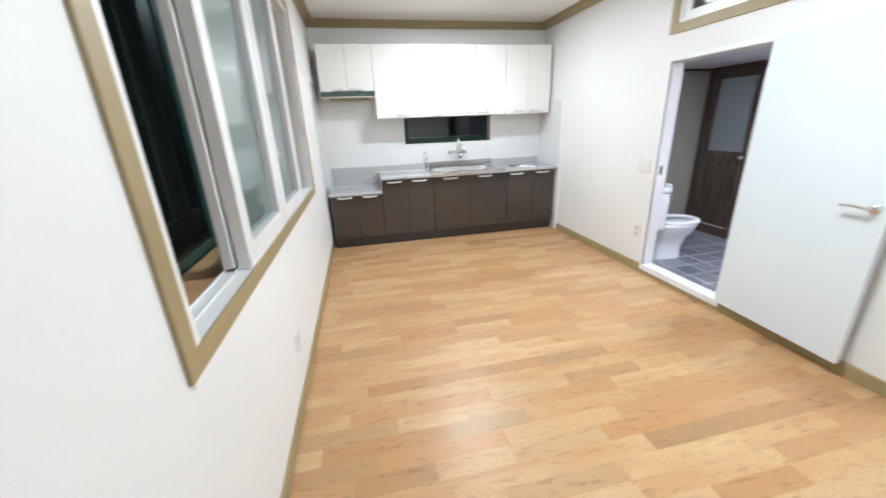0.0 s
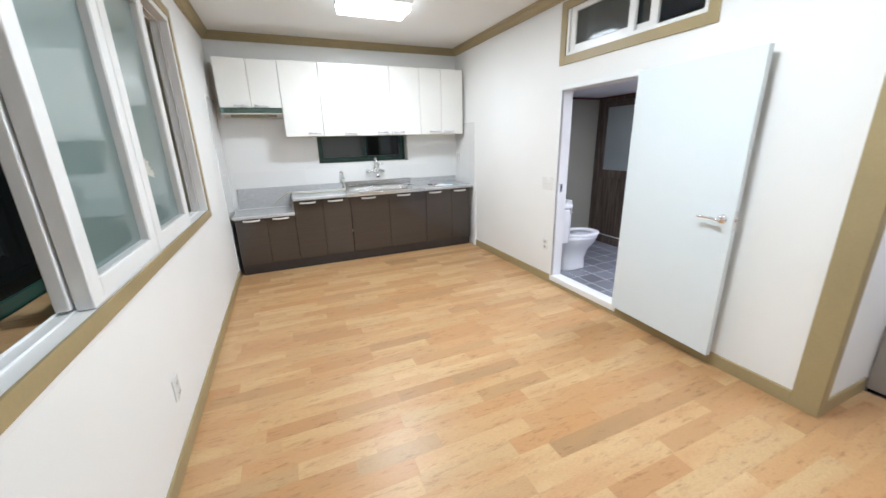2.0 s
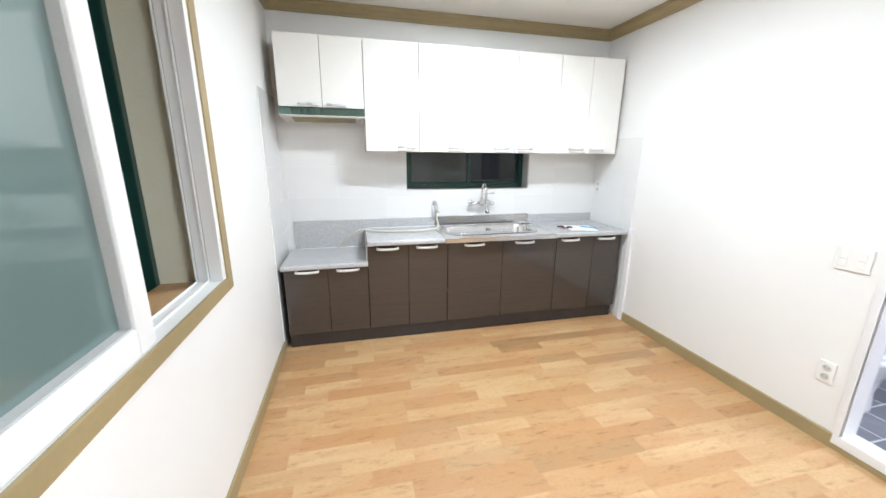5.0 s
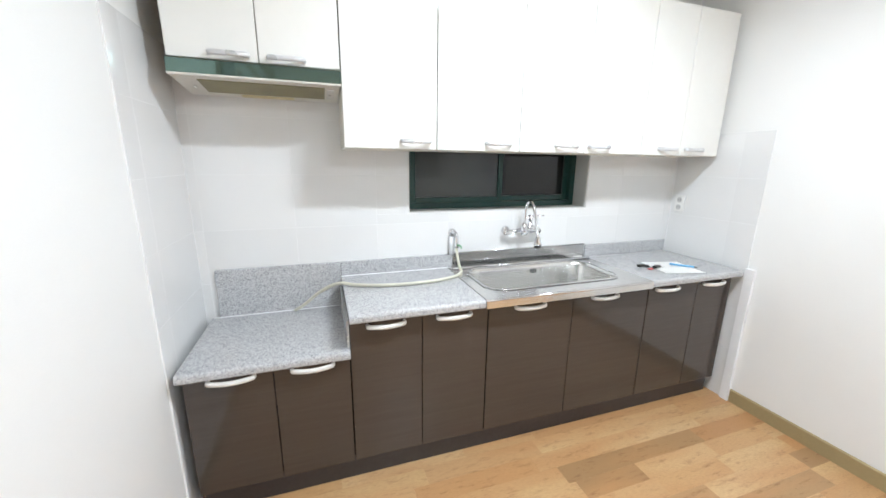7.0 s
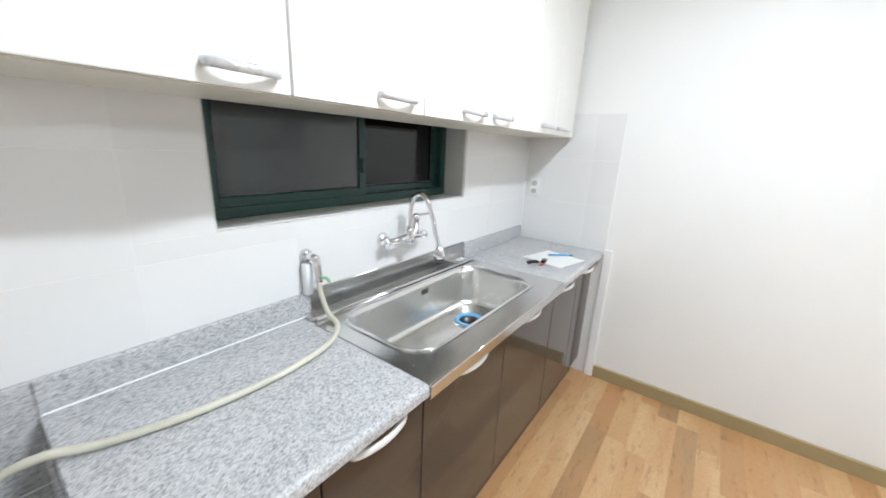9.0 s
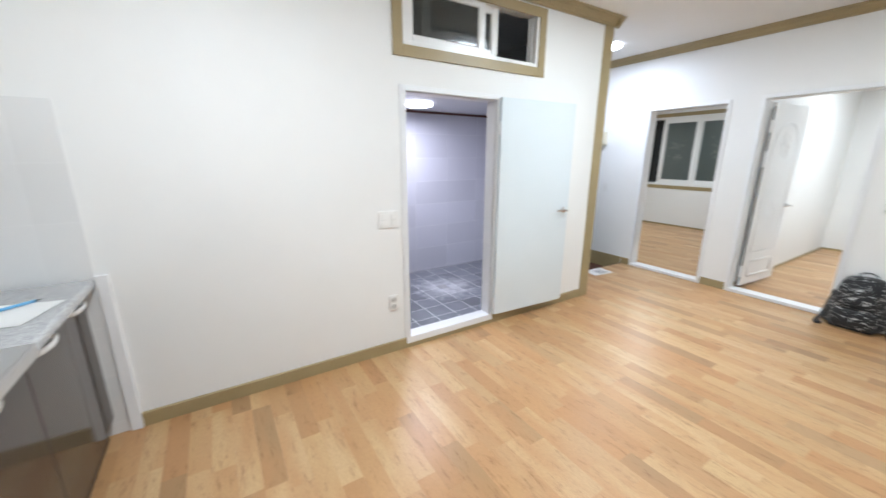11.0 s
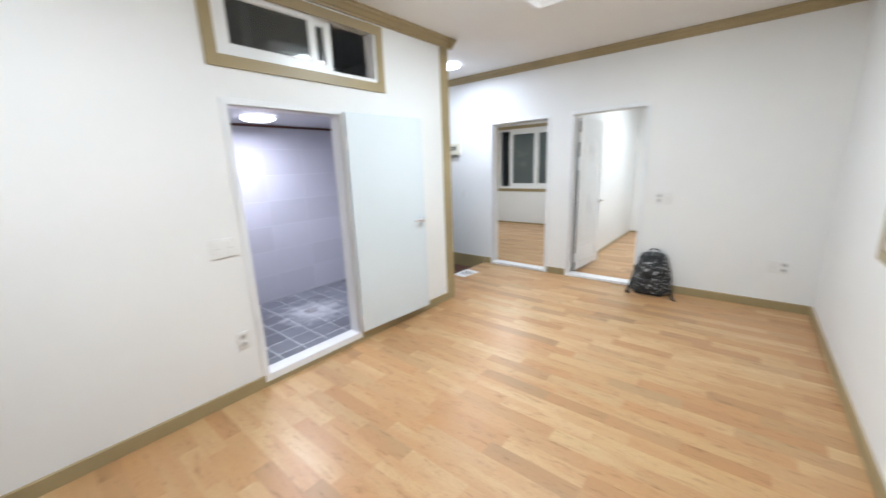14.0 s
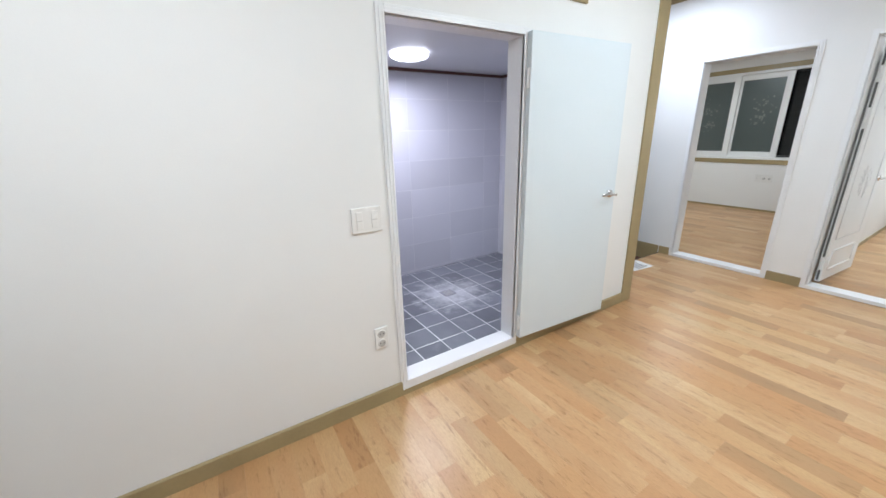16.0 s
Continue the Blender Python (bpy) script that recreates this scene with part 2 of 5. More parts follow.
BROWN_TRIM = paint("red_brown_trim", (0.10, 0.035, 0.025), 0.4, 0.2, 0.2)
SHOE_GREY = paint("grey_cabinet_film", (0.40, 0.385, 0.375), 0.32, 0.05, 0.1, 60.0, 2.0)
SHOE_FRONT = paint("blue_grey_cabinet_door", (0.42, 0.44, 0.49), 0.22, 0.04, 0.05, 60.0, 2.0)
PAPER = paint("white_paper", (0.80, 0.80, 0.79), 0.6, 0.03, 0.1)
INK = paint("grey_print", (0.30, 0.30, 0.32), 0.7, 0.1, 0.0)
BLACK = paint("black_plastic", (0.015, 0.015, 0.016), 0.35, 0.2, 0.1)
RED = paint("red_plastic", (0.45, 0.03, 0.03), 0.35, 0.1, 0.0)
BLUE = paint("blue_plastic", (0.14, 0.42, 0.70), 0.3, 0.1, 0.0)
VALVE_GREEN = paint("green_valve_plastic", (0.22, 0.42, 0.25), 0.4, 0.1, 0.0)
HOSE = paint("yellowed_hose_rubber", (0.58, 0.56, 0.46), 0.4, 0.12, 0.1, 80.0, 8.0)
BROWN_SLAB = paint("reddish_brown_slab", (0.085, 0.032, 0.018), 0.85, 0.3, 0.8, 300.0, 5.0)
CAMO, WEB = camo(), paint("black_webbing", (0.012, 0.012, 0.013), 0.7, 0.3, 0.6, 400.0)
IVORY = paint("ivory_breaker_plastic", (0.66, 0.62, 0.50), 0.35, 0.05, 0.05)
STICKER = paint("torn_paper_backing", (0.55, 0.54, 0.49), 0.7, 0.15, 0.5, 120.0, 20.0)
PINK = paint("faded_pink_print", (0.55, 0.25, 0.24), 0.7, 0.15, 0.0)
EARTH = paint("dark_ground", (0.06, 0.055, 0.05), 0.9, 0.3, 0.6, 30.0, 0.6)
DIFFUSER = glow("lit_diffuser", WARM, 46.0)
DIFFUSER_KITCHEN = glow("lit_kitchen_diffuser", WARM, 12.0)
DIFFUSER_ROOM = glow("lit_room_diffuser", WARM, 17.0)
DIFFUSER_COOL = glow("lit_cool_diffuser", COOL, 12.0)
DIFFUSER_BATH = glow("lit_bath_diffuser", (0.82, 0.85, 1.0), 7.0)

# ---- builders ----
ROOT = {}


def thing(name, x, y, z, rz=0.0, label="", category="", group="", kind=""):
    """A top-level empty at the base of a thing."""
    ob = new(name)
    ob.empty_display_size = 0.1
    m = pose(x, y, z, 0, 0, rz)
    ob.matrix_basis = m
    ROOT[ob] = m
    return tagged(ob, label, category, group, kind)


def finish(name, bm, material, smooth=False):
    me = bpy.data.meshes.new(name)
    bmesh.ops.recalc_face_normals(bm, faces=bm.faces)
    bm.to_mesh(me)
    bm.free()
    if smooth:
        me.polygons.foreach_set("use_smooth", [True] * len(me.polygons))
    me.materials.append(material)
    return me


def part(name, bm, material, parent, label="", smooth=False, kind=""):
    """Links a bmesh, given in world space, as one mesh under a thing or a part."""
    m = ROOT[parent]
    bm.transform(m.inverted())
    ob = new(name, finish(name, bm, material, smooth))
    ob.parent = parent
    ROOT[ob] = m
    return tagged(ob, label, kind=kind)


def solo(name, bm, material, label, category, kind="", smooth=False, group=""):
    """A thing or a piece of the setting that is one mesh."""
    ob = new(name, finish(name, bm, material, smooth))
    ROOT[ob] = Matrix()
    return tagged(ob, label, category, group, kind)


def box(x0, x1, y0, y1, z0, z1, bevel=0.0, bm=None, segments=2):
    bm = bm or bmesh.new()
    got = bmesh.ops.create_cube(bm, size=1)["verts"]
    for v in got:
        v.co = Vector(((x0 + x1) / 2 + v.co.x * abs(x1 - x0), (y0 + y1) / 2 + v.co.y * abs(y1 - y0), (z0 + z1) / 2 + v.co.z * abs(z1 - z0)))
    if bevel:
        edges = {e for v in got for e in v.link_edges}
        bmesh.ops.bevel(bm, geom=list(edges), offset=bevel, segments=segments, affect="EDGES", profile=0.5)
    return bm


def rod(p, q, r, bm=None, r2=None, sides=16):
    bm = bm or bmesh.new()
    p, q = Vector(p), Vector(q)
    m = Matrix.Translation((p + q) / 2) @ (q - p).to_track_quat("Z", "Y").to_matrix().to_4x4()
    bmesh.ops.create_cone(bm, cap_ends=True, segments=sides, radius1=r, radius2=r if r2 is None else r2, depth=(q - p).length, matrix=m)
    return bm


def skin(bm, rings, closed=True, cap=True):
    """Faces between rings of verts."""
    for a, b in zip(rings, rings[1:]):
        n = len(a)
        for i in range(n if closed else n - 1):
            j = (i + 1) % n
            bm.faces.new((a[i], a[j], b[j], b[i]))
    if cap:
        bm.faces.new(rings[0])
        bm.faces.new(rings[-1])
    return bm


def smooth_line(points, steps=6):
    """A rounded line through the given points."""
    pts = [Vector(p) for p in points]
    ext = [pts[0] * 2 - pts[1]] + pts + [pts[-1] * 2 - pts[-2]]
    out = []
    for i in range(1, len(ext) - 2):
        a, b, c, d = ext[i - 1:i + 3]
        for s in range(steps):
            t = s / steps
            out.append(0.5 * ((2 * b) + (c - a) * t + (2 * a - 5 * b + 4 * c - d) * t * t + (3 * b - a - 3 * c + d) * t ** 3))
    return out + [pts[-1]]


def tube(points, r, bm=None, sides=10, flat=1.0, up=(0, 0, 1)):
    """A round or flattened bar along a line."""
    bm = bm or bmesh.new()
    pts = [Vector(p) for p in points]
    rings, side = [], None
    for i, p in enumerate(pts):
        way = (pts[min(i + 1, len(pts) - 1)] - pts[max(i - 1, 0)]).normalized()
        if side is None:
            side = way.cross(Vector(up))
            side = side.normalized() if side.length > 1e-4 else way.orthogonal().normalized()
        else:
            side = (side - way * side.dot(way)).normalized()
        top = side.cross(way)
        rings.append([bm.verts.new(p + side * math.cos(a) * r + top * math.sin(a) * r * flat) for a in (2 * math.pi * k / sides for k in range(sides))])
    return skin(bm, rings)


def lathe(x, y, profile, bm=None, sides=28, sx=1.0, sy=1.0):
    """A turned shape about an upright axis: rows of radius and height."""
    bm = bm or bmesh.new()
    rings = [[bm.verts.new((x + sx * r * math.cos(a), y + sy * r * math.sin(a), z)) for a in (2 * math.pi * k / sides for k in range(sides))] for r, z in profile]
    return skin(bm, rings)


def oval(bm, x, y, z, rx, ry, front=0.0, sides=28, power=2.4):
    """A ring of verts; front stretches its -y half."""
    ring = []
    for k in range(sides):
        a = 2 * math.pi * k / sides
        c, s = math.cos(a), math.sin(a)
        px = math.copysign(abs(c) ** (2 / power), c) * rx
        py = math.copysign(abs(s) ** (2 / power), s) * ry
        ring.append(bm.verts.new((x + px, y + (py * (1 + front) if s < 0 else py), z)))
    return ring


def plate(axis, c, d0, d1, u0, u1, z0, z1, bevel=0.0, bm=None):
    """A box on the wall plane axis = c: u along the wall, d off it."""
    if axis == "x":
        return box(c + d0, c + d1, u0, u1, z0, z1, bevel, bm)
    return box(u0, u1, c + d0, c + d1, z0, z1, bevel, bm)


def ring_frame(axis, c, d0, d1, u0, u1, z0, z1, w, bevel=0.002, bottom=None, bm=None):
    """A rectangular frame of four bars, butted end to end."""
    bm = bm or bmesh.new()
    b = w if bottom is None else bottom
    plate(axis, c, d0, d1, u0, u0 + w, z0, z1, bevel, bm)
    plate(axis, c, d0, d1, u1 - w, u1, z0, z1, bevel, bm)
    plate(axis, c, d0, d1, u0 + w, u1 - w, z1 - w, z1, bevel, bm)
    if b:
        plate(axis, c, d0, d1, u0 + w, u1 - w, z0, z0 + b, bevel, bm)
    return bm


def wall(name, axis, c0, c1, u0, u1, z0, z1, holes, label, material=None):
    """A solid wall between two planes, pierced by rectangular openings."""
    us = sorted({u0, u1, *(h[0] for h in holes), *(h[1] for h in holes)})
    zs = sorted({z0, z1, *(h[2] for h in holes), *(h[3] for h in holes)})
    bm = bmesh.new()
    grid = {}

    def vert(c, u, z):
        key = (c, u, z)
        if key not in grid:
            grid[key] = bm.verts.new((c, u, z) if axis == "x" else (u, c, z))
        return grid[key]

    def solid(i, j):
        if not (0 <= i < len(us) - 1 and 0 <= j < len(zs) - 1):
            return False
        u, z = (us[i] + us[i + 1]) / 2, (zs[j] + zs[j + 1]) / 2
        return not any(a < u < b and e < z < f for a, b, e, f in holes)

    for i in range(len(us) - 1):
        for j in range(len(zs) - 1):
            if not solid(i, j):
                continue
            a, b, e, f = us[i], us[i + 1], zs[j], zs[j + 1]
            for c in (c0, c1):
                bm.faces.new([vert(c, a, e), vert(c, b, e), vert(c, b, f), vert(c, a, f)])
            for di, dj, (p, q) in ((-1, 0, ((a, e), (a, f))), (1, 0, ((b, e), (b, f))), (0, -1, ((a, e), (b, e))), (0, 1, ((a, f), (b, f)))):
                if not solid(i + di, j + dj):
                    bm.faces.new([vert(c0, *p), vert(c0, *q), vert(c1, *q), vert(c1, *p)])
    return solo(name, bm, material or WALLPAPER, label, "wall", "structure")


def strip(name, profile, runs, material, label, category="trim"):
    """Moulding swept along straight runs; profile rows are (off the wall, height); a run is start, end and the way off the wall."""
    bm = bmesh.new()
    for (x0, y0), (x1, y1), (nx, ny) in runs:
        skin(bm, [[bm.verts.new((x + nx * d, y + ny * d, z)) for d, z in profile] for x, y in ((x0, y0), (x1, y1))])
    return solo(name, bm, material, label, category, "structure")


# ---- shell ----
XL, XR, YB, YK = -0.345, 2.70, -0.915, 4.94
XW, YN = -0.71, 5.14
BATH_E, BATH_S, BATH_N, BATH_Z = 4.30, 0.62, 3.80, 1.955
ENTRY_X, ENTRY_E, ENTRY_Z = 3.213, 4.25, -0.12
YF = -4.45

wall("wall_north", "y", YK, YN, XW, XR, -0.12, CEIL, [(0.72, 1.935, 1.205, 1.86)], "white kitchen wall with a low window opening")
wall("wall_west", "x", XW, XL, YB, YK, -0.12, CEIL, [(0.69, 3.405, 0.87, 2.405)], "white papered wall with a wide window opening")
wall("wall_east", "x", XR, XR + 0.10, 0.535, YN, -0.12, CEIL, [(1.858, 2.668, 0.0, 1.880), (1.455, 2.66, 2.145, 2.54)], "white papered wall with bathroom doorway and transom opening")
wall("wall_south", "y", YB - 0.12, YB, XW, ENTRY_E + 0.1, -0.12, CEIL, [(2.242, 3.074, 0.0, 2.004), (1.136, 1.944, 0.0, 2.014)], "white papered wall with two bedroom doorways")
wall("wall_hall", "y", 0.535, 0.60, XR + 0.10, ENTRY_E + 0.1, -0.12, CEIL, [], "white papered wall of the entrance hall")
wall("wall_entrance", "x", ENTRY_E, ENTRY_E + 0.1, YB, 0.535, -0.12, CEIL, [(-0.80, 0.50, -0.12, 2.0)], "wall round the front doorway")
wall("wall_partition", "x", 1.98, 2.10, YF, YB - 0.12, -0.12, 2.52, [], "white papered wall between two bedrooms")
wall("wall_bedroom_far", "y", YF - 0.2, YF, XW, 5.75, -0.12, 2.52, [(3.07, 5.07, 0.85, 2.24)], "white papered bedroom wall with a window opening")
wall("wall_bedroom_west", "x", XL - 0.12, XL, YF, YB - 0.12, -0.12, 2.52, [], "white papered bedroom wall")
wall("wall_bedroom_east", "x", 5.63, 5.75, YF, YB - 0.12, -0.12, 2.52, [], "white papered bedroom wall")
wall("wall_bath_east", "x", BATH_E + 0.01, BATH_E + 0.12, 0.60, 4.1, -0.12, CEIL, [(3.12, 3.74, 0.0, 1.90)], "bathroom wall behind the tiles", WALL_GROUT)
wall("wall_bath_south", "y", 0.60, BATH_S - 0.01, XR + 0.10, BATH_E + 0.01, -0.12, CEIL, [], "bathroom wall behind the tiles", WALL_GROUT)
wall("wall_bath_north", "y", BATH_N, BATH_N + 0.1, XR + 0.10, BATH_E + 0.01, -0.12, CEIL, [], "olive grey bathroom wall", paint("olive_grey_wall", (0.34, 0.33, 0.27), 0.4, 0.06, 0.2))

solo("ceiling", box(XW, ENTRY_E + 0.1, YB - 0.12, YN, CEIL, CEIL + 0.12), CEILING_PAPER, "white papered ceiling with faint texture", "ceiling", "structure")
solo("ceiling_bedrooms", box(XW, 5.75, YF - 0.2, YB - 0.12, 2.52, 2.64), CEILING_PAPER, "white papered bedroom ceiling", "ceiling", "structure")
solo("ceiling_bath", box(XR + 0.10, BATH_E + 0.01, BATH_S - 0.01, BATH_N, BATH_Z, BATH_Z + 0.05), paint("white_bath_panel", (0.66, 0.66, 0.69), 0.42, 0.03, 0.05), "low white plastic bathroom ceiling", "ceiling", "structure")
floor = solo("floor", box(XL, ENTRY_X, YB, YK, -0.12, -0.004), UNDERLAY, "beech plank vinyl floor with reddish and pale boards", "floor", "structure")
floor_bedrooms = solo("floor_bedrooms", box(XL, 5.63, YF, YB - 0.12, -0.12, -0.004), UNDERLAY, "beech plank vinyl floor of the bedrooms", "floor", "structure")
floor_bath = solo("floor_bath", box(XR + 0.10, BATH_E + 0.01, BATH_S - 0.01, BATH_N, -0.12, 0.0185), GROUT, "slate grey tiled bathroom floor with pale joints", "floor", "structure")
floor_entry = solo("floor_entry", box(ENTRY_X + 0.012, ENTRY_E, YB, 0.535, -0.2, ENTRY_Z - 0.003), GROUT, "dark green tiled entrance floor below the room", "floor", "structure")
solo("entry_step", box(ENTRY_X, ENTRY_X + 0.012, YB, 0.535, -0.12, 0.002, 0.003), paint("dark_step_edge", (0.06, 0.04, 0.03), 0.4, 0.2), "dark brown edging strip of the entrance step", "trim", "structure")
solo("ground", box(-60, 60, -60, 60, -0.5, -0.4), EARTH, "dark ground outside at night", "ground", "structure")

BASE = [(0, 0), (0.011, 0), (0.011, 0.078), (0.006, 0.085), (0, 0.085)]
strip("baseboard", BASE, [
    ((XL, YB), (XL, 4.40), (1, 0)), ((XR, 4.30), (XR, 0.646), (-1, 0)),
    ((XL + 0.011, YB), (1.108, YB), (0, 1)), ((1.972, YB), (2.214, YB), (0, 1)), ((3.102, YB), (ENTRY_X, YB), (0, 1)),
    ((2.764, 0.535), (ENTRY_X, 0.535), (0, -1)),
], TAN, "tan skirting board along the white walls", "baseboard")
strip("baseboard_bedrooms", BASE[:2] + [(0.011, 0.03), (0, 0.03)], [
    ((2.10, YF), (5.63, YF), (0, 1)), ((1.98, YF), (1.98, YB - 0.12), (-1, 0)), ((XL, YF), (1.98, YF), (0, 1))], TAN, "low tan skirting of the bedrooms", "baseboard")
strip("baseboard_entry", [(0, ENTRY_Z), (0.011, ENTRY_Z), (0.011, 0.085), (0, 0.085)], [((ENTRY_X + 0.012, YB), (ENTRY_E, YB), (0, 1))], TAN, "tan skirting of the entrance", "baseboard")
C = CEIL
CROWN = [(0, C - 0.078), (0.016, C - 0.078), (0.019, C - 0.064), (0.030, C - 0.058), (0.044, C - 0.036), (0.062, C - 0.024), (0.064, C - 0.012), (0.078, C - 0.008), (0.078, C - 0.001), (0, C - 0.001)]
strip("trim_crown", CROWN, [
    ((XL, YB), (XL, YK), (1, 0)), ((XL, YK), (XR, YK), (0, -1)), ((XR, YK), (XR, 0.457), (-1, 0)),
    ((2.622, 0.535), (ENTRY_E, 0.535), (0, -1)), ((XL, YB), (ENTRY_E, YB), (0, 1))], TAN, "tan moulded cornice under the ceiling")
bm = box(XR - 0.012, XR, 0.523, 0.645, 0, C - 0.079, 0.003)
box(XR, 2.764, 0.523, 0.535, 0, C - 0.079, 0.003, bm)
solo("trim_corner", bm, TAN, "tan corner post trim on the wall end", "trim", "structure")
strip("trim_bath_ceiling", [(0, BATH_Z - 0.025), (0.02, BATH_Z - 0.025), (0.025, BATH_Z - 0.001), (0, BATH_Z - 0.001)],
      [((BATH_E - 0.002, BATH_S), (BATH_E - 0.002, BATH_N), (-1, 0)), ((XR + 0.1, BATH_S), (BATH_E, BATH_S), (0, 1)), ((XR + 0.1, BATH_N - 0.002), (BATH_E, BATH_N - 0.002), (0, -1))], BROWN_TRIM, "red-brown edging round the bathroom ceiling")

# ---- windows ----


def sash(parent, axis, c, d0, d1, u0, u1, z0, z1, w, frame_mat, glass, label="", inset=None):
    """A sliding sash: a frame with a pane let into it."""
    s = part("sash", ring_frame(axis, c, d0, d1, u0, u1, z0, z1, w, 0.004), frame_mat, parent, label)
    mid = (d0 + d1) / 2 if inset is None else d1 - inset
    pane = part("pane", plate(axis, c, mid - 0.003, mid + 0.003, u0 + w - 0.004, u1 - w + 0.004, z0 + w - 0.004, z1 - w + 0.004), glass, s)
    pane.visible_shadow = False
    part("bead", ring_frame(axis, c, min(d0, d1) + 0.008, max(d0, d1) - 0.008, u0 + w - 0.003, u1 - w + 0.003, z0 + w - 0.003, z1 - w + 0.003, 0.009, 0.001), GREY_TRIM_SHADE, s)
    return s


win = tagged(thing("window_1", XL, 2.06, 0.9), "wide white sliding window, sashes pushed to the middle, tan surround", "window", kind="structure")
part("casing", ring_frame("x", XL, 0.0, 0.012, 0.670, 3.425, 0.895, 2.425, 0.062, 0.002), TAN, win)
part("window_frame", ring_frame("x", XL, -0.105, 0.004, 0.691, 3.404, 0.872, 2.404, 0.077, 0.002, 0.083), PVC, win)
bm = bmesh.new()
for d, w in ((-0.056, 0.003), (-0.102, 0.0025)):
    plate("x", XL, d - w, d + w, 0.768, 3.327, 0.955, 0.963, 0.001, bm)
    plate("x", XL, d - w, d + w, 0.768, 0.778, 0.963, 2.327, 0.001, bm)
    plate("x", XL, d - w, d + w, 3.317, 3.327, 0.963, 2.327, 0.001, bm)
    plate("x", XL, d - w, d + w, 0.778, 3.317, 2.319, 2.327, 0.001, bm)
part("track", bm, PVC, win)
bm = bmesh.new()
for d in (-0.048, -0.096):
    plate("x", XL, d - 0.0015, d + 0.0015, 0.7685, 0.7705, 0.968, 2.318, 0, bm)
    plate("x", XL, d - 0.0015, d + 0.0015, 3.3245, 3.3265, 0.968, 2.318, 0, bm)
part("brush_seal", bm, GREY_TRIM_SHADE, win)
# the two middle sashes meet, the outer two stand pushed behind them
sash(win, "x", XL, -0.052, -0.001, 2.036, 2.748, 0.958, 2.325, 0.082, PVC, GLASS_GREEN, "", 0.040)
sash(win, "x", XL, -0.052, -0.001, 1.294, 2.020, 0.958, 2.325, 0.082, PVC, GLASS_GREEN, "", 0.040)
sash(win, "x", XL, -0.100, -0.060, 2.045, 2.754, 0.965, 2.318, 0.070, PVC, GLASS_GREEN)
sash(win, "x", XL, -0.100, -0.060, 1.286, 2.012, 0.965, 2.318, 0.070, PVC, GLASS_GREEN)
# Grey strip stands for the shade in the gap between middle sashes.
part("meeting_gap_shade", plate("x", XL, -0.034, -0.012, 2.0205, 2.0355, 0.965, 2.318, 0.001), GREY_TRIM_SHADE, win)
part("window_sill", box(XL - 0.28, XL - 0.106, 0.69, 3.405, 0.871, 0.935), PLANK_JOINED, win, "beech sheet on the deep sill")
bm = box(XL - 0.28, XL - 0.106, 3.397, 3.404, 0.936, 2.404)
box(XL - 0.28, XL - 0.106, 0.691, 0.698, 0.936, 2.404, 0, bm)
box(XL - 0.28, XL - 0.106, 0.699, 3.396, 2.397, 2.404, 0, bm)
part("reveal", bm, CREAM, win, "cream papered reveal")
outer = part("outer_frame", ring_frame("x", XL, -0.355, -0.28, 0.691, 3.404, 0.872, 2.404, 0.04, 0.003), GREEN_METAL, win, "dark green outer window frame")
for a, b, d in ((0.745, 1.80, -0.305), (1.75, 2.65, -0.335)):
    bm = ring_frame("x", XL, d - 0.012, d + 0.012, a, b, 0.93, 2.315, 0.05, 0.003)
    part("outer_sash", bm, GREEN_METAL, outer)
part("outer_pane", plate("x", XL, -0.338, -0.332, 1.795, 2.605, 0.975, 2.27), GLASS_GREY, outer)
part("outer_pane", plate("x", XL, -0.308, -0.302, 0.79, 1.755, 0.975, 2.27), GLASS_DARK, outer)
bm = bmesh.new()
rim = [(2.165, 1.380), (2.197, 1.401), (2.229, 1.399), (2.244, 1.415), (2.253, 1.403), (2.281, 1.409), (2.274, 1.393), (2.320, 1.393), (2.297, 1.379), (2.303, 1.365), (2.326, 1.360), (2.313, 1.345),
       (2.360, 1.342), (2.337, 1.332), (2.368, 1.326), (2.345, 1.317), (2.357, 1.302), (2.317, 1.310), (2.276, 1.319), (2.231, 1.331), (2.188, 1.348)]
skin(bm, [[bm.verts.new((XL - 0.0378 + d, y, z)) for y, z in rim] for d in (0, 0.0008)])
note = part("torn_sticker", bm, STICKER, win, "torn paper backing of a peeled sticker")
part("printed_line", plate("x", XL, -0.0369, -0.0364, 2.189, 2.264, 1.374, 1.380), PINK, note)

win = tagged(thing("window_2", XR, 2.06, 2.08), "transom window above the bathroom door, half open, tan surround", "window", kind="structure")
part("casing", ring_frame("x", XR, -0.012, 0.0, 1.385, 2.732, 2.075, 2.574, 0.070, 0.002), TAN, win)
part("window_frame", ring_frame("x", XR, -0.003, 0.10, 1.456, 2.659, 2.146, 2.539, 0.026, 0.002), PVC, win)
sash(win, "x", XR, 0.012, 0.040, 1.985, 2.632, 2.160, 2.53, 0.055, PVC, GLASS_HAZE)
sash(win, "x", XR, 0.050, 0.078, 1.835, 2.480, 2.160, 2.53, 0.060, PVC, GLASS_HAZE)
bm = bmesh.new()
for d in (0.045, 0.085):
    plate("x", XR, d - 0.003, d + 0.003, 1.482, 1.494, 2.172, 2.513, 0.001, bm)
    plate("x", XR, d - 0.003, d + 0.003, 1.494, 1.83, 2.172, 2.182, 0.001, bm)
part("track", bm, PVC, win)

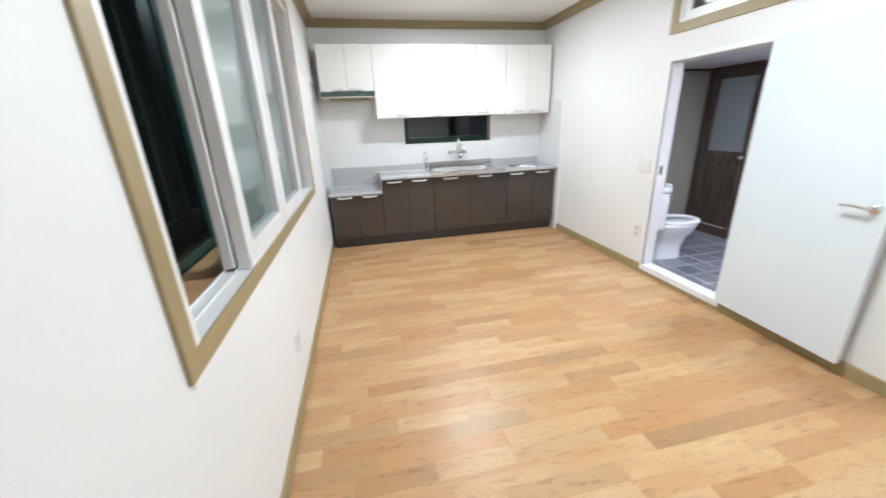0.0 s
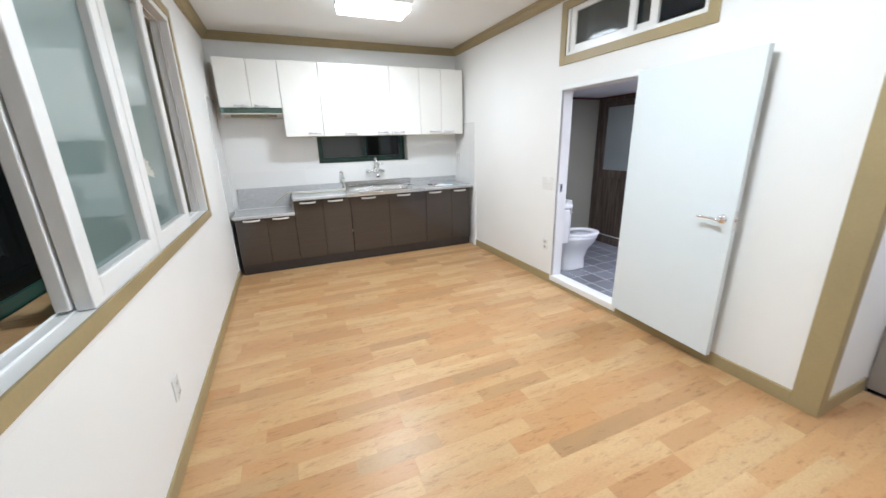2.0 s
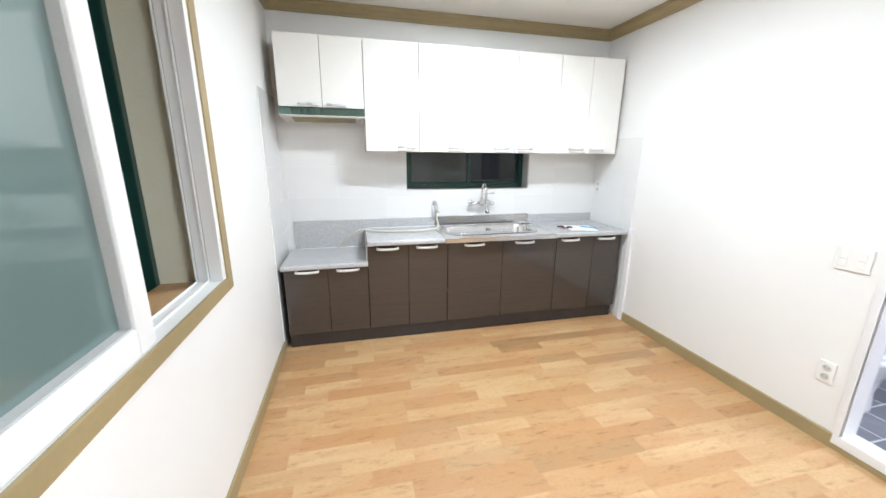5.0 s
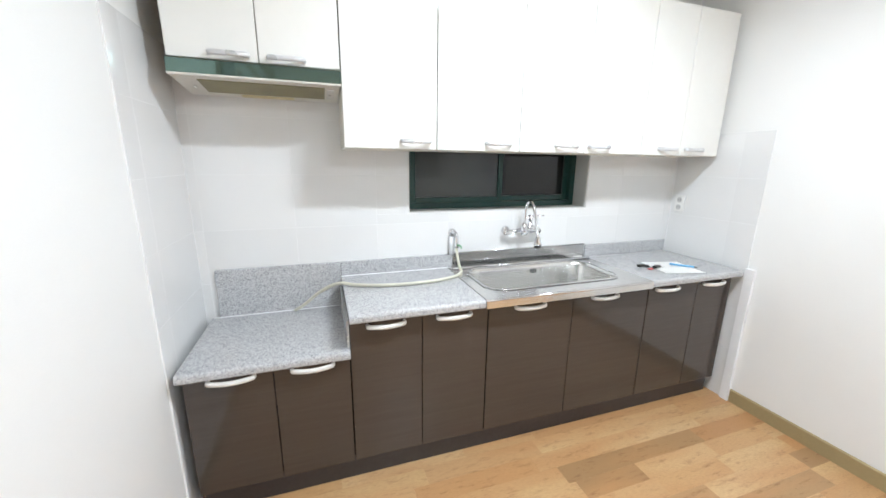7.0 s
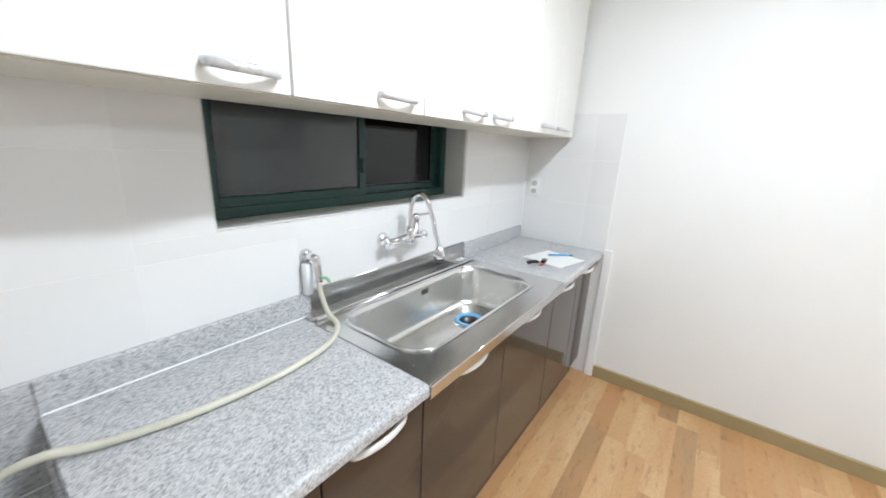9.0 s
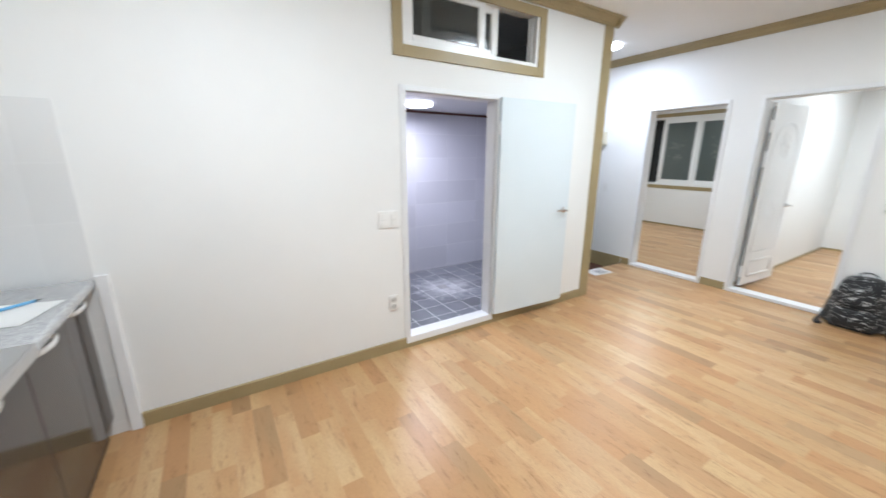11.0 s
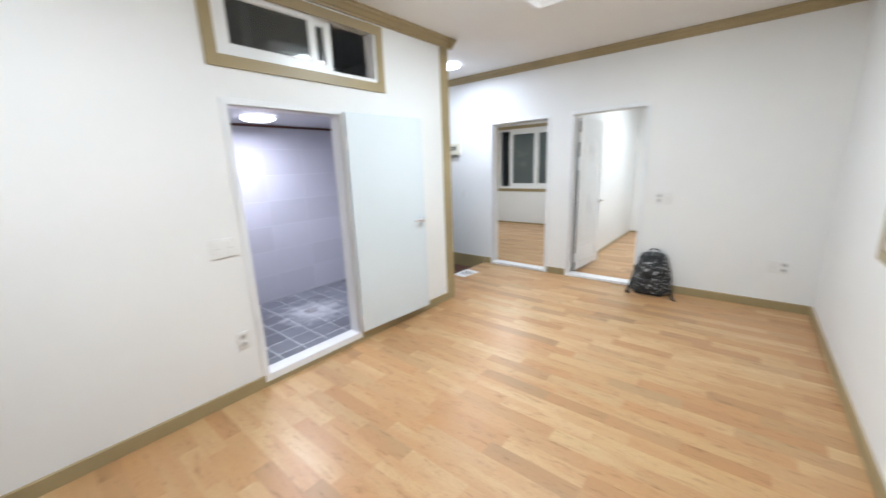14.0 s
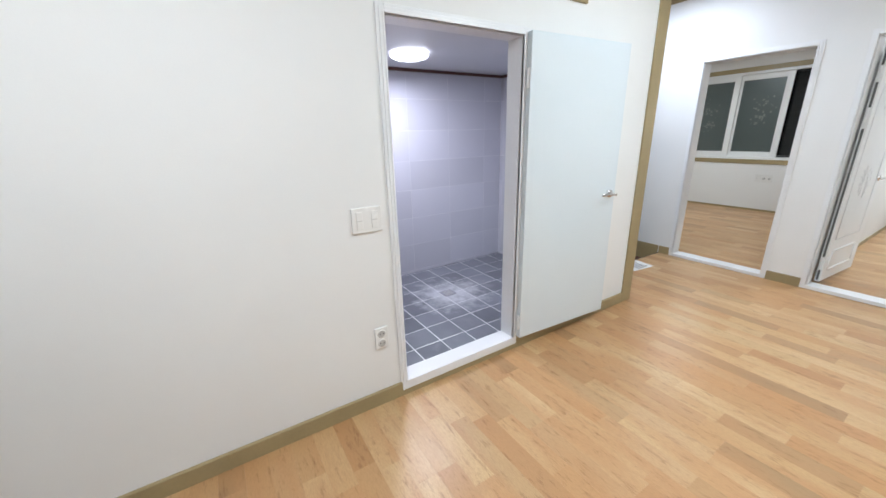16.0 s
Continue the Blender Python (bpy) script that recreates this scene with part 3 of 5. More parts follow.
win = tagged(thing("window_3", 1.33, YN, 1.2), "low dark green sliding window behind the sink", "window", kind="structure")
part("reveal", ring_frame("y", YK, 0.001, 0.13, 0.721, 1.934, 1.206, 1.859, 0.006, 0.001), paint("grey_reveal", (0.60, 0.59, 0.57), 0.4, 0.06, 0.2), win)
part("window_frame", ring_frame("y", YK, 0.12, 0.19, 0.728, 1.927, 1.213, 1.852, 0.036, 0.003), GREEN_METAL, win)
sash(win, "y", YK, 0.128, 0.150, 0.760, 1.375, 1.245, 1.82, 0.034, GREEN_METAL, GLASS_GREY)
sash(win, "y", YK, 0.158, 0.180, 1.330, 1.895, 1.245, 1.82, 0.034, GREEN_METAL, GLASS_DARK)
part("latch", plate("y", YK, 0.116, 0.128, 1.348, 1.364, 1.34, 1.40, 0.003), GREEN_METAL, win)

win = tagged(thing("window_4", 4.0, YF, 0.8), "white three-part sliding bedroom window with tan surround", "window", kind="structure")
part("casing", ring_frame("y", YF, 0.0, 0.014, 3.0, 5.14, 0.78, 2.31, 0.070, 0.003), TAN, win)
part("window_frame", ring_frame("y", YF, -0.14, 0.006, 3.071, 5.069, 0.851, 2.239, 0.04, 0.003), PVC, win)
sash(win, "y", YF, -0.05, -0.02, 4.06, 4.78, 0.885, 2.205, 0.085, PVC, GLASS_FLOWER)
sash(win, "y", YF, -0.088, -0.058, 3.385, 4.12, 0.885, 2.205, 0.085, PVC, GLASS_FLOWER)
rng = random.Random(8)
for cx, cz, spread, d in ((4.46, 1.66, 0.16, -0.0315), (4.44, 1.42, 0.12, -0.0315), (3.70, 1.72, 0.13, -0.0695), (3.72, 1.50, 0.10, -0.0695)):
    bm = bmesh.new()
    for k in range(22):
        px, pz = cx + rng.gauss(0, 0.5) * spread, cz + rng.gauss(0, 0.5) * spread
        rod((px, YF + d, pz), (px, YF + d + 0.0006, pz), rng.uniform(0.006, 0.016), bm, None, 7)
    part("flower_print", bm, FLOWER_PRINT, win, "faint printed flowers on the glass")
part("outer_pane", plate("y", YF, -0.125, -0.119, 3.111, 5.03, 0.9, 2.2), GLASS_DARK, win)
part("screen", ring_frame("y", YF, -0.112, -0.09, 3.115, 3.45, 0.9, 2.2, 0.02, 0.002), BLACK, win)
part("screen", ring_frame("y", YF, -0.112, -0.09, 4.70, 5.025, 0.9, 2.2, 0.02, 0.002), BLACK, win)

# ---- doors ----


def door_lining(name, axis, c, thick, u0, u1, z1, label, sill, face):
    """White jambs and head in an opening, moulded architrave on the room face, and a threshold."""
    th = tagged(thing(name, *((c, u0, 0) if axis == "x" else (u0, c, 0))), label, "door frame", kind="structure")
    a, b = min(0, thick) - 0.004, max(0, thick) + 0.004
    part("jamb", ring_frame(axis, c, a, b, u0, u1, sill, z1, 0.016, 0.002, 0), WHITE_TRIM, th)
    for k, (w, t) in enumerate(((0.040, 0.010), (0.026, 0.015), (0.012, 0.019))):
        bm = ring_frame(axis, c, *sorted((0.0, face * t)), u0 - w + 0.012, u1 + w - 0.012, sill - 0.002 * k, z1 + w - 0.012, w - 0.002, 0.002, 0)
        part("architrave", bm, WHITE_TRIM, th)
    part("threshold", plate(axis, c, *sorted((a + 0.001 if face > 0 else b - 0.001, face * 0.014)), u0 - 0.02, u1 + 0.02, 0.001 if sill < 0.06 else sill - 0.055, sill, 0.004), WHITE_TRIM, th)
    return th


bath_frame = door_lining("door_frame_1", "x", XR, 0.10, 1.860, 2.666, 1.878, "white bathroom door frame with raised threshold", 0.088, -1)
solo("trim_threshold", plate("x", XR, 0.0, 0.10, 1.858, 2.668, 0.0, 0.032), WHITE_TRIM, "white base under the bathroom threshold", "trim", "structure")
part("strike_plate", plate("x", XR, 0.02, 0.05, 2.6475, 2.650, 0.95, 1.03, 0.001), CHROME, bath_frame)
# Near-black block paints the shade of the latch hole.
part("strike_hole", plate("x", XR, 0.028, 0.042, 2.6462, 2.6475, 0.97, 1.01), HOLE_SHADE, bath_frame)
door_lining("door_frame_2", "y", YB, -0.12, 2.244, 3.072, 2.002, "white bedroom door frame with low threshold", 0.034, 1)
door_lining("door_frame_3", "y", YB, -0.12, 1.138, 1.942, 2.012, "white bedroom door frame with low threshold", 0.034, 1)


def lever(parent, side, y, z, reach, facing):
    """A lever handle with its rose, on a leaf that lies along local y; facing is the sign of local x."""
    m = ROOT[parent]

    def place(bm):
        bm.transform(m)
        return bm
    f = facing
    h = part("door_handle", place(rod((side, y, z), (side + f * 0.012, y, z), 0.027, None, 0.025, 24)), CHROME, parent, "chrome lever handle", True)
    part("lever", place(tube(smooth_line([(side + f * 0.010, y, z), (side + f * 0.042, y, z), (side + f * 0.05, y + reach * 0.012, z + 0.001), (side + f * 0.05, y + reach * 0.06, z + 0.004), (side + f * 0.047, y + reach * 0.118, z + 0.002)], 5), 0.0085, None, 12)), CHROME, h, "", True)
    part("lock_button", place(rod((side + f * 0.05, y, z), (side + f * 0.062, y, z), 0.008, None, 0.007, 14)), CHROME, h, "", True)


# Bathroom leaf, swung back almost flat on the wall. Local y runs from the hinge to the free edge.
leaf = tagged(thing("door_1", 2.6875, 1.8455, 0.092, math.degrees(math.atan2(1.05 - 1.8455, 2.640 - 2.6875)) - 90), "pale blue-white flush bathroom door, swung fully open", "door", kind="structure")
M1 = ROOT[leaf]
bm = box(0.0, 0.036, 0.0, 0.796, 0.0, 1.796, 0.003)
bm.transform(M1)
part("door_leaf", bm, DOOR_WHITE, leaf)
lever(leaf, 0.036, 0.735, 0.885, -1, 1)
lever(leaf, 0.0, 0.735, 0.885, -1, -1)
bm = box(0.006, 0.030, 0.796, 0.798, 0.83, 0.94)
bm.transform(M1)
part("latch_plate", bm, CHROME, leaf)
bm = rod((0.018, 0.797, 0.885), (0.018, 0.809, 0.885), 0.008)
bm.transform(M1)
part("latch_bolt", bm, CHROME, leaf)
for z in (0.06, 1.52):
    bm = rod((0.020, -0.0065, z), (0.020, -0.0065, z + 0.10), 0.006)
    box(0.008, 0.034, -0.0025, -0.0005, z, z + 0.10, 0.0005, bm)
    bm.transform(M1)
    part("hinge", bm, WHITE_TRIM, leaf, "white-painted butt hinge")

# Bedroom leaf, open into its room, moulded panels with carved scrolls.
leaf = tagged(thing("door_2", 1.918, YB - 0.125, 0.045, math.degrees(math.atan2(-0.735, -0.06)) - 90), "white moulded bedroom door standing open with carved panels", "door", kind="structure")
M2 = ROOT[leaf]


def on_leaf(name, bm, material, label="", smooth=False):
    bm.transform(M2)
    return part(name, bm, material, leaf, label, smooth)


on_leaf("door_leaf", box(0.0, 0.036, 0.020, 0.755, 0.0, 1.93, 0.003), ROOM_DOOR)
for z0, z1 in ((0.015, 0.105), (0.23, 1.30), (1.46, 1.64), (1.76, 1.89)):
    on_leaf("edge_seal", box(0.012, 0.026, 0.012, 0.0195, z0, z1, 0.001), paint("grey_rubber_seal", (0.10, 0.10, 0.10), 0.6, 0.1, 0.0), "dark grey seal on the hinge edge")
bm = bmesh.new()
for y0, y1, z0, z1 in ((0.11, 0.625, 0.10, 0.27),):
    rim = [(y0, z0), (y1, z0), (y1, z1), (y0, z1), (y0, z0)]
    for (ya, za), (yb, zb) in zip(rim, rim[1:]):
        rod((0.036, ya, za), (0.036, yb, zb), 0.009, bm, None, 10)
on_leaf("panel_moulding", bm, ROOM_DOOR, "", True)
arch = [(0.10, 0.38), (0.10, 1.50)] + [(0.3675 - 0.2675 * math.cos(math.pi * k / 12), 1.50 + 0.25 * math.sin(math.pi * k / 12)) for k in range(1, 12)] + [(0.635, 1.50), (0.635, 0.38), (0.10, 0.38)]
on_leaf("panel_moulding", tube([(0.0355, y, z) for y, z in arch], 0.006, None, 8, 1.0, (1, 0, 0)), ROOM_DOOR, "", True)
for zc, n in ((1.52, 5), (0.86, 6)):
    bm = bmesh.new()
    for k in range(n):
        a = math.pi * (k + 0.5) / n
        for s in (-1, 1):
            pts = [(0.0365, 0.3675 + s * (0.02 + 0.10 * q * math.sin(a)), zc + 0.13 * math.cos(a) * q + 0.03 * math.sin(6 * q) * s) for q in (0.1, 0.35, 0.6, 0.85, 1.0)]
            tube(smooth_line(pts, 3), 0.006, bm, 8, 0.7, (1, 0, 0))
    on_leaf("carving", bm, ROOM_DOOR, "carved scroll relief", True)
lever(leaf, 0.036, 0.675, 0.87, -1, 1)
for z in (0.12, 1.35, 1.65):
    bm = box(0.014, 0.022, -0.012, 0.016, z, z + 0.10, 0.001)
    on_leaf("hinge", bm, WHITE_TRIM)

front = tagged(thing("door_3", ENTRY_E, -0.45, ENTRY_Z), "dark front door of the entrance", "door", kind="structure")
part("door_leaf", box(ENTRY_E + 0.03, ENTRY_E + 0.075, -0.795, 0.495, ENTRY_Z, 1.995, 0.003), paint("dark_front_door", (0.02, 0.02, 0.022), 0.3, 0.2), front)
part("door_frame", ring_frame("x", ENTRY_E, -0.01, 0.05, -0.84, 0.53, ENTRY_Z, 2.04, 0.05, 0.002, 0), GREEN_METAL, front)
part("door_handle", rod((ENTRY_E - 0.02, -0.72, 0.9), (ENTRY_E + 0.03, -0.72, 0.9), 0.02), CHROME, front)

bd = tagged(thing("door_4", BATH_E, 3.43, 0.02), "dark brown bathroom door with etched glass and slatted lower panel", "door", kind="structure")
part("door_frame", ring_frame("x", BATH_E, -0.012, 0.11, 3.085, 3.790, 0.016, 1.93, 0.036, 0.003, 0), BROWN_WOOD, bd)
part("door_stop", plate("x", BATH_E, -0.016, 0.06, 3.706, 3.753, 0.018, 1.892, 0.003), BROWN_WOOD, bd)
bm = bmesh.new()
for y0, y1 in ((3.122, 3.192), (3.630, 3.702)):
    plate("x", BATH_E, -0.024, 0.014, y0, y1, 0.024, 1.890, 0.003, bm)
for z0, z1 in ((0.024, 0.150), (0.925, 1.030), (1.822, 1.890)):
    plate("x", BATH_E, -0.022, 0.012, 3.192, 3.630, z0, z1, 0.003, bm)
dl = part("door_leaf", bm, BROWN_WOOD, bd)
part("pane", plate("x", BATH_E, -0.003, 0.003, 3.188, 3.634, 1.026, 1.826), GLASS_BATH, dl, "etched glass pane")
part("edge_strip", plate("x", BATH_E, -0.0265, -0.0245, 3.122, 3.129, 0.03, 1.885), STEEL, dl, "bright strip on the closing edge")
part("bottom_panel", plate("x", BATH_E, -0.004, 0.006, 3.190, 3.632, 0.148, 0.927), BROWN_WOOD, dl)
part("bottom_moulding", plate("x", BATH_E, -0.026, -0.0225, 3.20, 3.62, 0.138, 0.148, 0.001), HOOD_WHITE, dl)
for k in range(9):
    y = 3.197 + k * 0.048
    part("slat", plate("x", BATH_E, -0.014, -0.004, y, y + 0.038, 0.152, 0.923, 0.004), BROWN_WOOD, dl)
bm = rod((BATH_E - 0.024, 3.165, 0.978), (BATH_E - 0.055, 3.165, 0.978), 0.012)
rod((BATH_E - 0.055, 3.165, 0.978), (BATH_E - 0.088, 3.165, 0.978), 0.028, bm, 0.023)
part("knob", bm, STEEL, dl, "round metal knob", True)

# ---- kitchen ----
YD = 4.402          # face of the lower doors
YU = 4.640          # face of the upper doors


def bow_handle(parent, x, y, z, width, material, droop):
    """A bowed bar handle standing off a door."""
    w = width / 2
    pts = smooth_line([(x - w, y, z), (x - w * 0.97, y - 0.018, z - 0.001), (x - w * 0.6, y - 0.030, z - droop), (x, y - 0.036, z - droop * 1.5), (x + w * 0.6, y - 0.030, z - droop), (x + w * 0.97, y - 0.018, z - 0.001), (x + w, y, z)], 4)
    return part("handle", tube(pts, 0.0068, None, 10, 1.5, (0, 1, 0)), material, parent, "", True)


def cabinet(name, x0, x1, z0, z1, y0, y1, splits, brown_slab, body_mat, handles, handle_mat, label, hw, droop, hz, group, side_mat=None):
    """A kitchen unit with a body and doors; handles are their middles along x."""
    c = thing(name, (x0 + x1) / 2, (y0 + y1) / 2, z0, 0, label, "kitchen cabinet", group)
    bm = box(x0 + 0.001, x0 + 0.017, y0 + 0.019, y1, z0, z1, 0.001)
    box(x1 - 0.017, x1 - 0.001, y0 + 0.019, y1, z0, z1, 0.001, bm)
    box(x0 + 0.017, x1 - 0.017, y0 + 0.021, y1, z0, z0 + 0.016, 0.001, bm)
    if name == "sink_cabinet":
        box(x0 + 0.017, x1 - 0.017, y0 + 0.021, y0 + 0.037, z1 - 0.06, z1, 0.001, bm)
    else:
        box(x0 + 0.017, x1 - 0.017, y0 + 0.021, y1, z1 - 0.016, z1, 0.001, bm)
    box(x0 + 0.017, x1 - 0.017, y1 - 0.006, y1, z0 + 0.016, z1 - 0.016, 0, bm)
    part("body", bm, body_mat, c)
    edges = [x0, *splits, x1]
    for a, b, h in zip(edges, edges[1:], handles):
        d = part("door", box(a + 0.0018, b - 0.0018, y0, y0 + 0.018, z0 + (0.002 if z0 > 1 else 0.0), z1 - 0.003, 0.0022), brown_slab, c)
        bow_handle(d, h, y0, hz, hw, handle_mat, droop)
    return c


low = "brown gloss base units under the worktop"
cabinet("base_cabinet", -0.300, 0.330, 0.125, 0.665, YD, 4.92, [0.022], LAMINATE, KICK, (-0.129, 0.176), HANDLE_PALE, "low dark brown gloss base cabinet for a cooker", 0.165, 0.0015, 0.646, low)
cabinet("base_cabinet", 0.332, 0.985, 0.125, 0.830, YD, 4.92, [0.655], LAMINATE, KICK, (0.490, 0.808), HANDLE_PALE, "dark brown gloss base cabinet with two doors", 0.165, 0.0015, 0.799, low)
cabinet("sink_cabinet", 0.987, 1.985, 0.125, 0.830, YD, 4.92, [1.475], LAMINATE, KICK, (1.215, 1.675), HANDLE_PALE, "dark brown gloss cabinet under the steel sink", 0.165, 0.0015, 0.799, low)
cabinet("base_cabinet", 1.987, 2.655, 0.125, 0.830, YD, 4.92, [2.365], LAMINATE, KICK, (2.120, 2.490), HANDLE_PALE, "dark brown gloss base cabinet beside the wall", 0.165, 0.0015, 0.799, low)
bm = box(-0.300, 2.655, 4.44, 4.456, 0.001, 0.1245, 0.001)
for x in (-0.298, 0.33, 0.985, 1.985, 2.637):
    box(x, x + 0.016, 4.456, 4.90, 0.001, 0.1245, 0, bm)
solo("kick_board", bm, KICK, "dark kick board under the base cabinets", "kick board")


def rolled_top(x0, x1, y0, y1, z0, z1):
    """A worktop slab with a rounded front edge."""
    bm = bmesh.new()
    rings = []
    for x in (x0, x1):
        ring = [(y1, z1), (y1, z0), (y0 + 0.004, z0), (y0, z0 + 0.006), (y0, z1 - 0.014), (y0 + 0.003, z1 - 0.006), (y0 + 0.009, z1 - 0.001), (y0 + 0.014, z1)]
        rings.append([bm.verts.new((x, y, z)) for y, z in ring])
    return skin(bm, rings)


top = thing("low_worktop", 0.0, 4.66, 0.666, 0, "low grey granite worktop with upstand", "worktop")
part("slab", rolled_top(-0.31, 0.331, 4.368, 4.918, 0.666, 0.702), GRANITE, top)
part("upstand", box(-0.275, 0.331, 4.918, 4.939, 0.666, 0.952, 0.003), GRANITE, top)
part("side_panel", box(0.321, 0.3305, 4.40, 4.917, 0.7025, 0.830, 0.0), GRANITE, top)
part("sealant", rod((-0.30, 4.917, 0.703), (0.32, 4.917, 0.703), 0.003, None, None, 8), WHITE_TRIM, top)
top = thing("worktop", 1.5, 4.66, 0.831, 0, "speckled grey granite worktop with upstand round the sink", "worktop")
part("slab", rolled_top(0.332, 0.950, 4.355, 4.918, 0.831, 0.870), GRANITE, top)
part("slab", rolled_top(1.955, 2.672, 4.355, 4.918, 0.831, 0.870), GRANITE, top)
part("upstand", box(0.332, 0.985, 4.918, 4.939, 0.831, 0.952, 0.003), GRANITE, top)
part("upstand", box(1.955, 2.672, 4.918, 4.939, 0.831, 0.952, 0.003), GRANITE, top)
part("sealant", rod((0.335, 4.917, 0.871), (0.98, 4.917, 0.871), 0.003, None, None, 8), WHITE_TRIM, top)

# Sink: a pressed steel top with a large bowl and a trough behind it.
sink = thing("kitchen_sink", 1.43, 4.62, 0.70, 0, "brushed steel sink with wide bowl and rear trough", "sink")


def rounded(bm, x0, x1, y0, y1, z, r, n=6):
    ring = []
    for cx, cy, a0 in ((x1 - r, y1 - r, 0), (x0 + r, y1 - r, 90), (x0 + r, y0 + r, 180), (x1 - r, y0 + r, 270)):
        for k in range(n + 1):
            a = radians(a0 + 90 * k / n)
            ring.append(bm.verts.new((cx + r * math.cos(a), cy + r * math.sin(a), z)))
    return ring


def basin(bm, x0, x1, y0, y1, z, depth, r, lip):
    rings = [rounded(bm, x0 - lip, x1 + lip, y0 - lip, y1 + lip, z + 0.0015, r + lip), rounded(bm, x0 - lip * 0.6, x1 + lip * 0.6, y0 - lip * 0.6, y1 + lip * 0.6, z + 0.004, r + lip * 0.6),
             rounded(bm, x0, x1, y0, y1, z - 0.002, r), rounded(bm, x0 + 0.006, x1 - 0.006, y0 + 0.006, y1 - 0.006, z - 0.02, r),
             rounded(bm, x0 + 0.012, x1 - 0.012, y0 + 0.012, y1 - 0.012, z - depth + 0.03, r), rounded(bm, x0 + 0.022, x1 - 0.022, y0 + 0.022, y1 - 0.022, z - depth + 0.007, r * 0.9),
             rounded(bm, x0 + 0.045, x1 - 0.045, y0 + 0.045, y1 - 0.045, z - depth, r * 0.75)]
    skin(bm, rings, True, False)
    bm.faces.new(rings[-1])


bm = bmesh.new()
Z = 0.872
outer_ring = [bm.verts.new(p) for p in ((0.951, 4.352, Z), (1.954, 4.352, Z), (1.954, 4.936, Z), (0.951, 4.936, Z))]
# the flat top, in strips round the two openings
for x0, x1, y0, y1 in ((0.951, 1.012, 4.352, 4.936), (1.853, 1.954, 4.352, 4.936), (1.012, 1.853, 4.352, 4.440), (1.012, 1.853, 4.840, 4.864)):
    bm.faces.new([bm.verts.new((x, y, Z)) for x, y in ((x0, y0), (x1, y0), (x1, y1), (x0, y1))])
bmesh.ops.delete(bm, geom=outer_ring, context="VERTS")
box(0.951, 1.954, 4.350, 4.3525, 0.829, Z, 0.0, bm)
for x0, x1, y0, y1, r in ((1.012, 1.853, 4.440, 4.840, 0.12),):
    edge = rounded(bm, x0 - 0.0, x1 + 0.0, y0 - 0.0, y1 + 0.0, Z + 0.001, r)
    corners = [bm.verts.new((x, y, Z)) for x, y in ((x1, y1), (x0, y1), (x0, y0), (x1, y0))]
    n = len(edge) // 4
    for k in range(4):
        for j in range(n - 1):
            bm.faces.new((corners[k], edge[k * n + j], edge[k * n + j + 1]))
deck = part("deck", bm, STEEL, sink)
bm = bmesh.new()
basin(bm, 1.026, 1.839, 4.454, 4.826, 0.873, 0.190, 0.095, 0.014)
bowl = part("bowl", bm, BOWL_STEEL, sink, "deep brushed bowl", True)
bm = bmesh.new()
loop = [(cx + 0.102 * math.cos(radians(a)), cy + 0.102 * math.sin(radians(a)), 0.8765) for cx, cy, a0 in ((1.745, 4.732, 0), (1.120, 4.732, 90), (1.120, 4.548, 180), (1.745, 4.548, 270)) for a in range(a0, a0 + 91, 15)]
tube(loop + loop[:1], 0.0042, bm, 8)
part("bowl_rim", bm, CHROME, sink, "bright raised rim of the bowl", True)
bm = box(1.000, 1.800, 4.864, 4.866, 0.838, 0.874)
box(1.000, 1.800, 4.924, 4.926, 0.838, 0.874, 0, bm)
box(1.000, 1.002, 4.866, 4.924, 0.838, 0.874, 0, bm)
box(1.798, 1.800, 4.866, 4.924, 0.838, 0.874, 0, bm)
box(1.002, 1.798, 4.866, 4.924, 0.838, 0.840, 0, bm)
part("trough", bm, BOWL_STEEL, sink, "narrow trough behind the bowl")
shelf = part("ledge", box(1.800, 1.950, 4.864, 4.927, 0.872, 0.884, 0.003), STEEL, sink)
part("ledge", box(0.956, 1.000, 4.864, 4.927, 0.872, 0.884, 0.003), STEEL, sink)
part("label", box(1.845, 1.905, 4.880, 4.905, 0.8845, 0.885), SOCKET, shelf, "small white printed label")
part("label_bar", box(1.850, 1.880, 4.888, 4.897, 0.8851, 0.8854), INK, shelf)
part("trough_rail", rod((0.965, 4.858, 0.879), (1.945, 4.858, 0.879), 0.0075, None, None, 12), CHROME, sink, "", True)
part("splash_back", box(0.955, 1.950, 4.927, 4.9365, 0.872, 0.957, 0.002), SPLASH_STEEL, sink)
part("front_roll", rod((0.951, 4.3545, 0.8655), (1.954, 4.3545, 0.8655), 0.007, None, None, 12), CHROME, sink, "", True)
part("splash_lip", rod((0.955, 4.930, 0.957), (1.950, 4.930, 0.957), 0.005, None, None, 10), STEEL, sink, "", True)
bm = lathe(1.64, 4.665, [(0.078, 0.6835), (0.076, 0.687), (0.062, 0.686), (0.056, 0.6838)])
part("waste", bm, CHROME, sink, "", True)
part("waste_ring", lathe(1.64, 4.665, [(0.070, 0.6875), (0.068, 0.695), (0.054, 0.695), (0.050, 0.6875)]), BLUE, sink, "blue plastic strainer ring", True)
part("waste_basket", lathe(1.64, 4.665, [(0.052, 0.6876), (0.03, 0.6925), (0.004, 0.694)]), BLACK, sink, "", True)
# Overflow openings are dark boxes; their inner shade is in the colour.
bm = bmesh.new()
for k in range(3):
    box(1.470 + k * 0.016, 1.478 + k * 0.016, 4.8145, 4.8215, 0.822, 0.846, 0.001, bm)
part("overflow_slots", bm, HOLE_SHADE, sink)

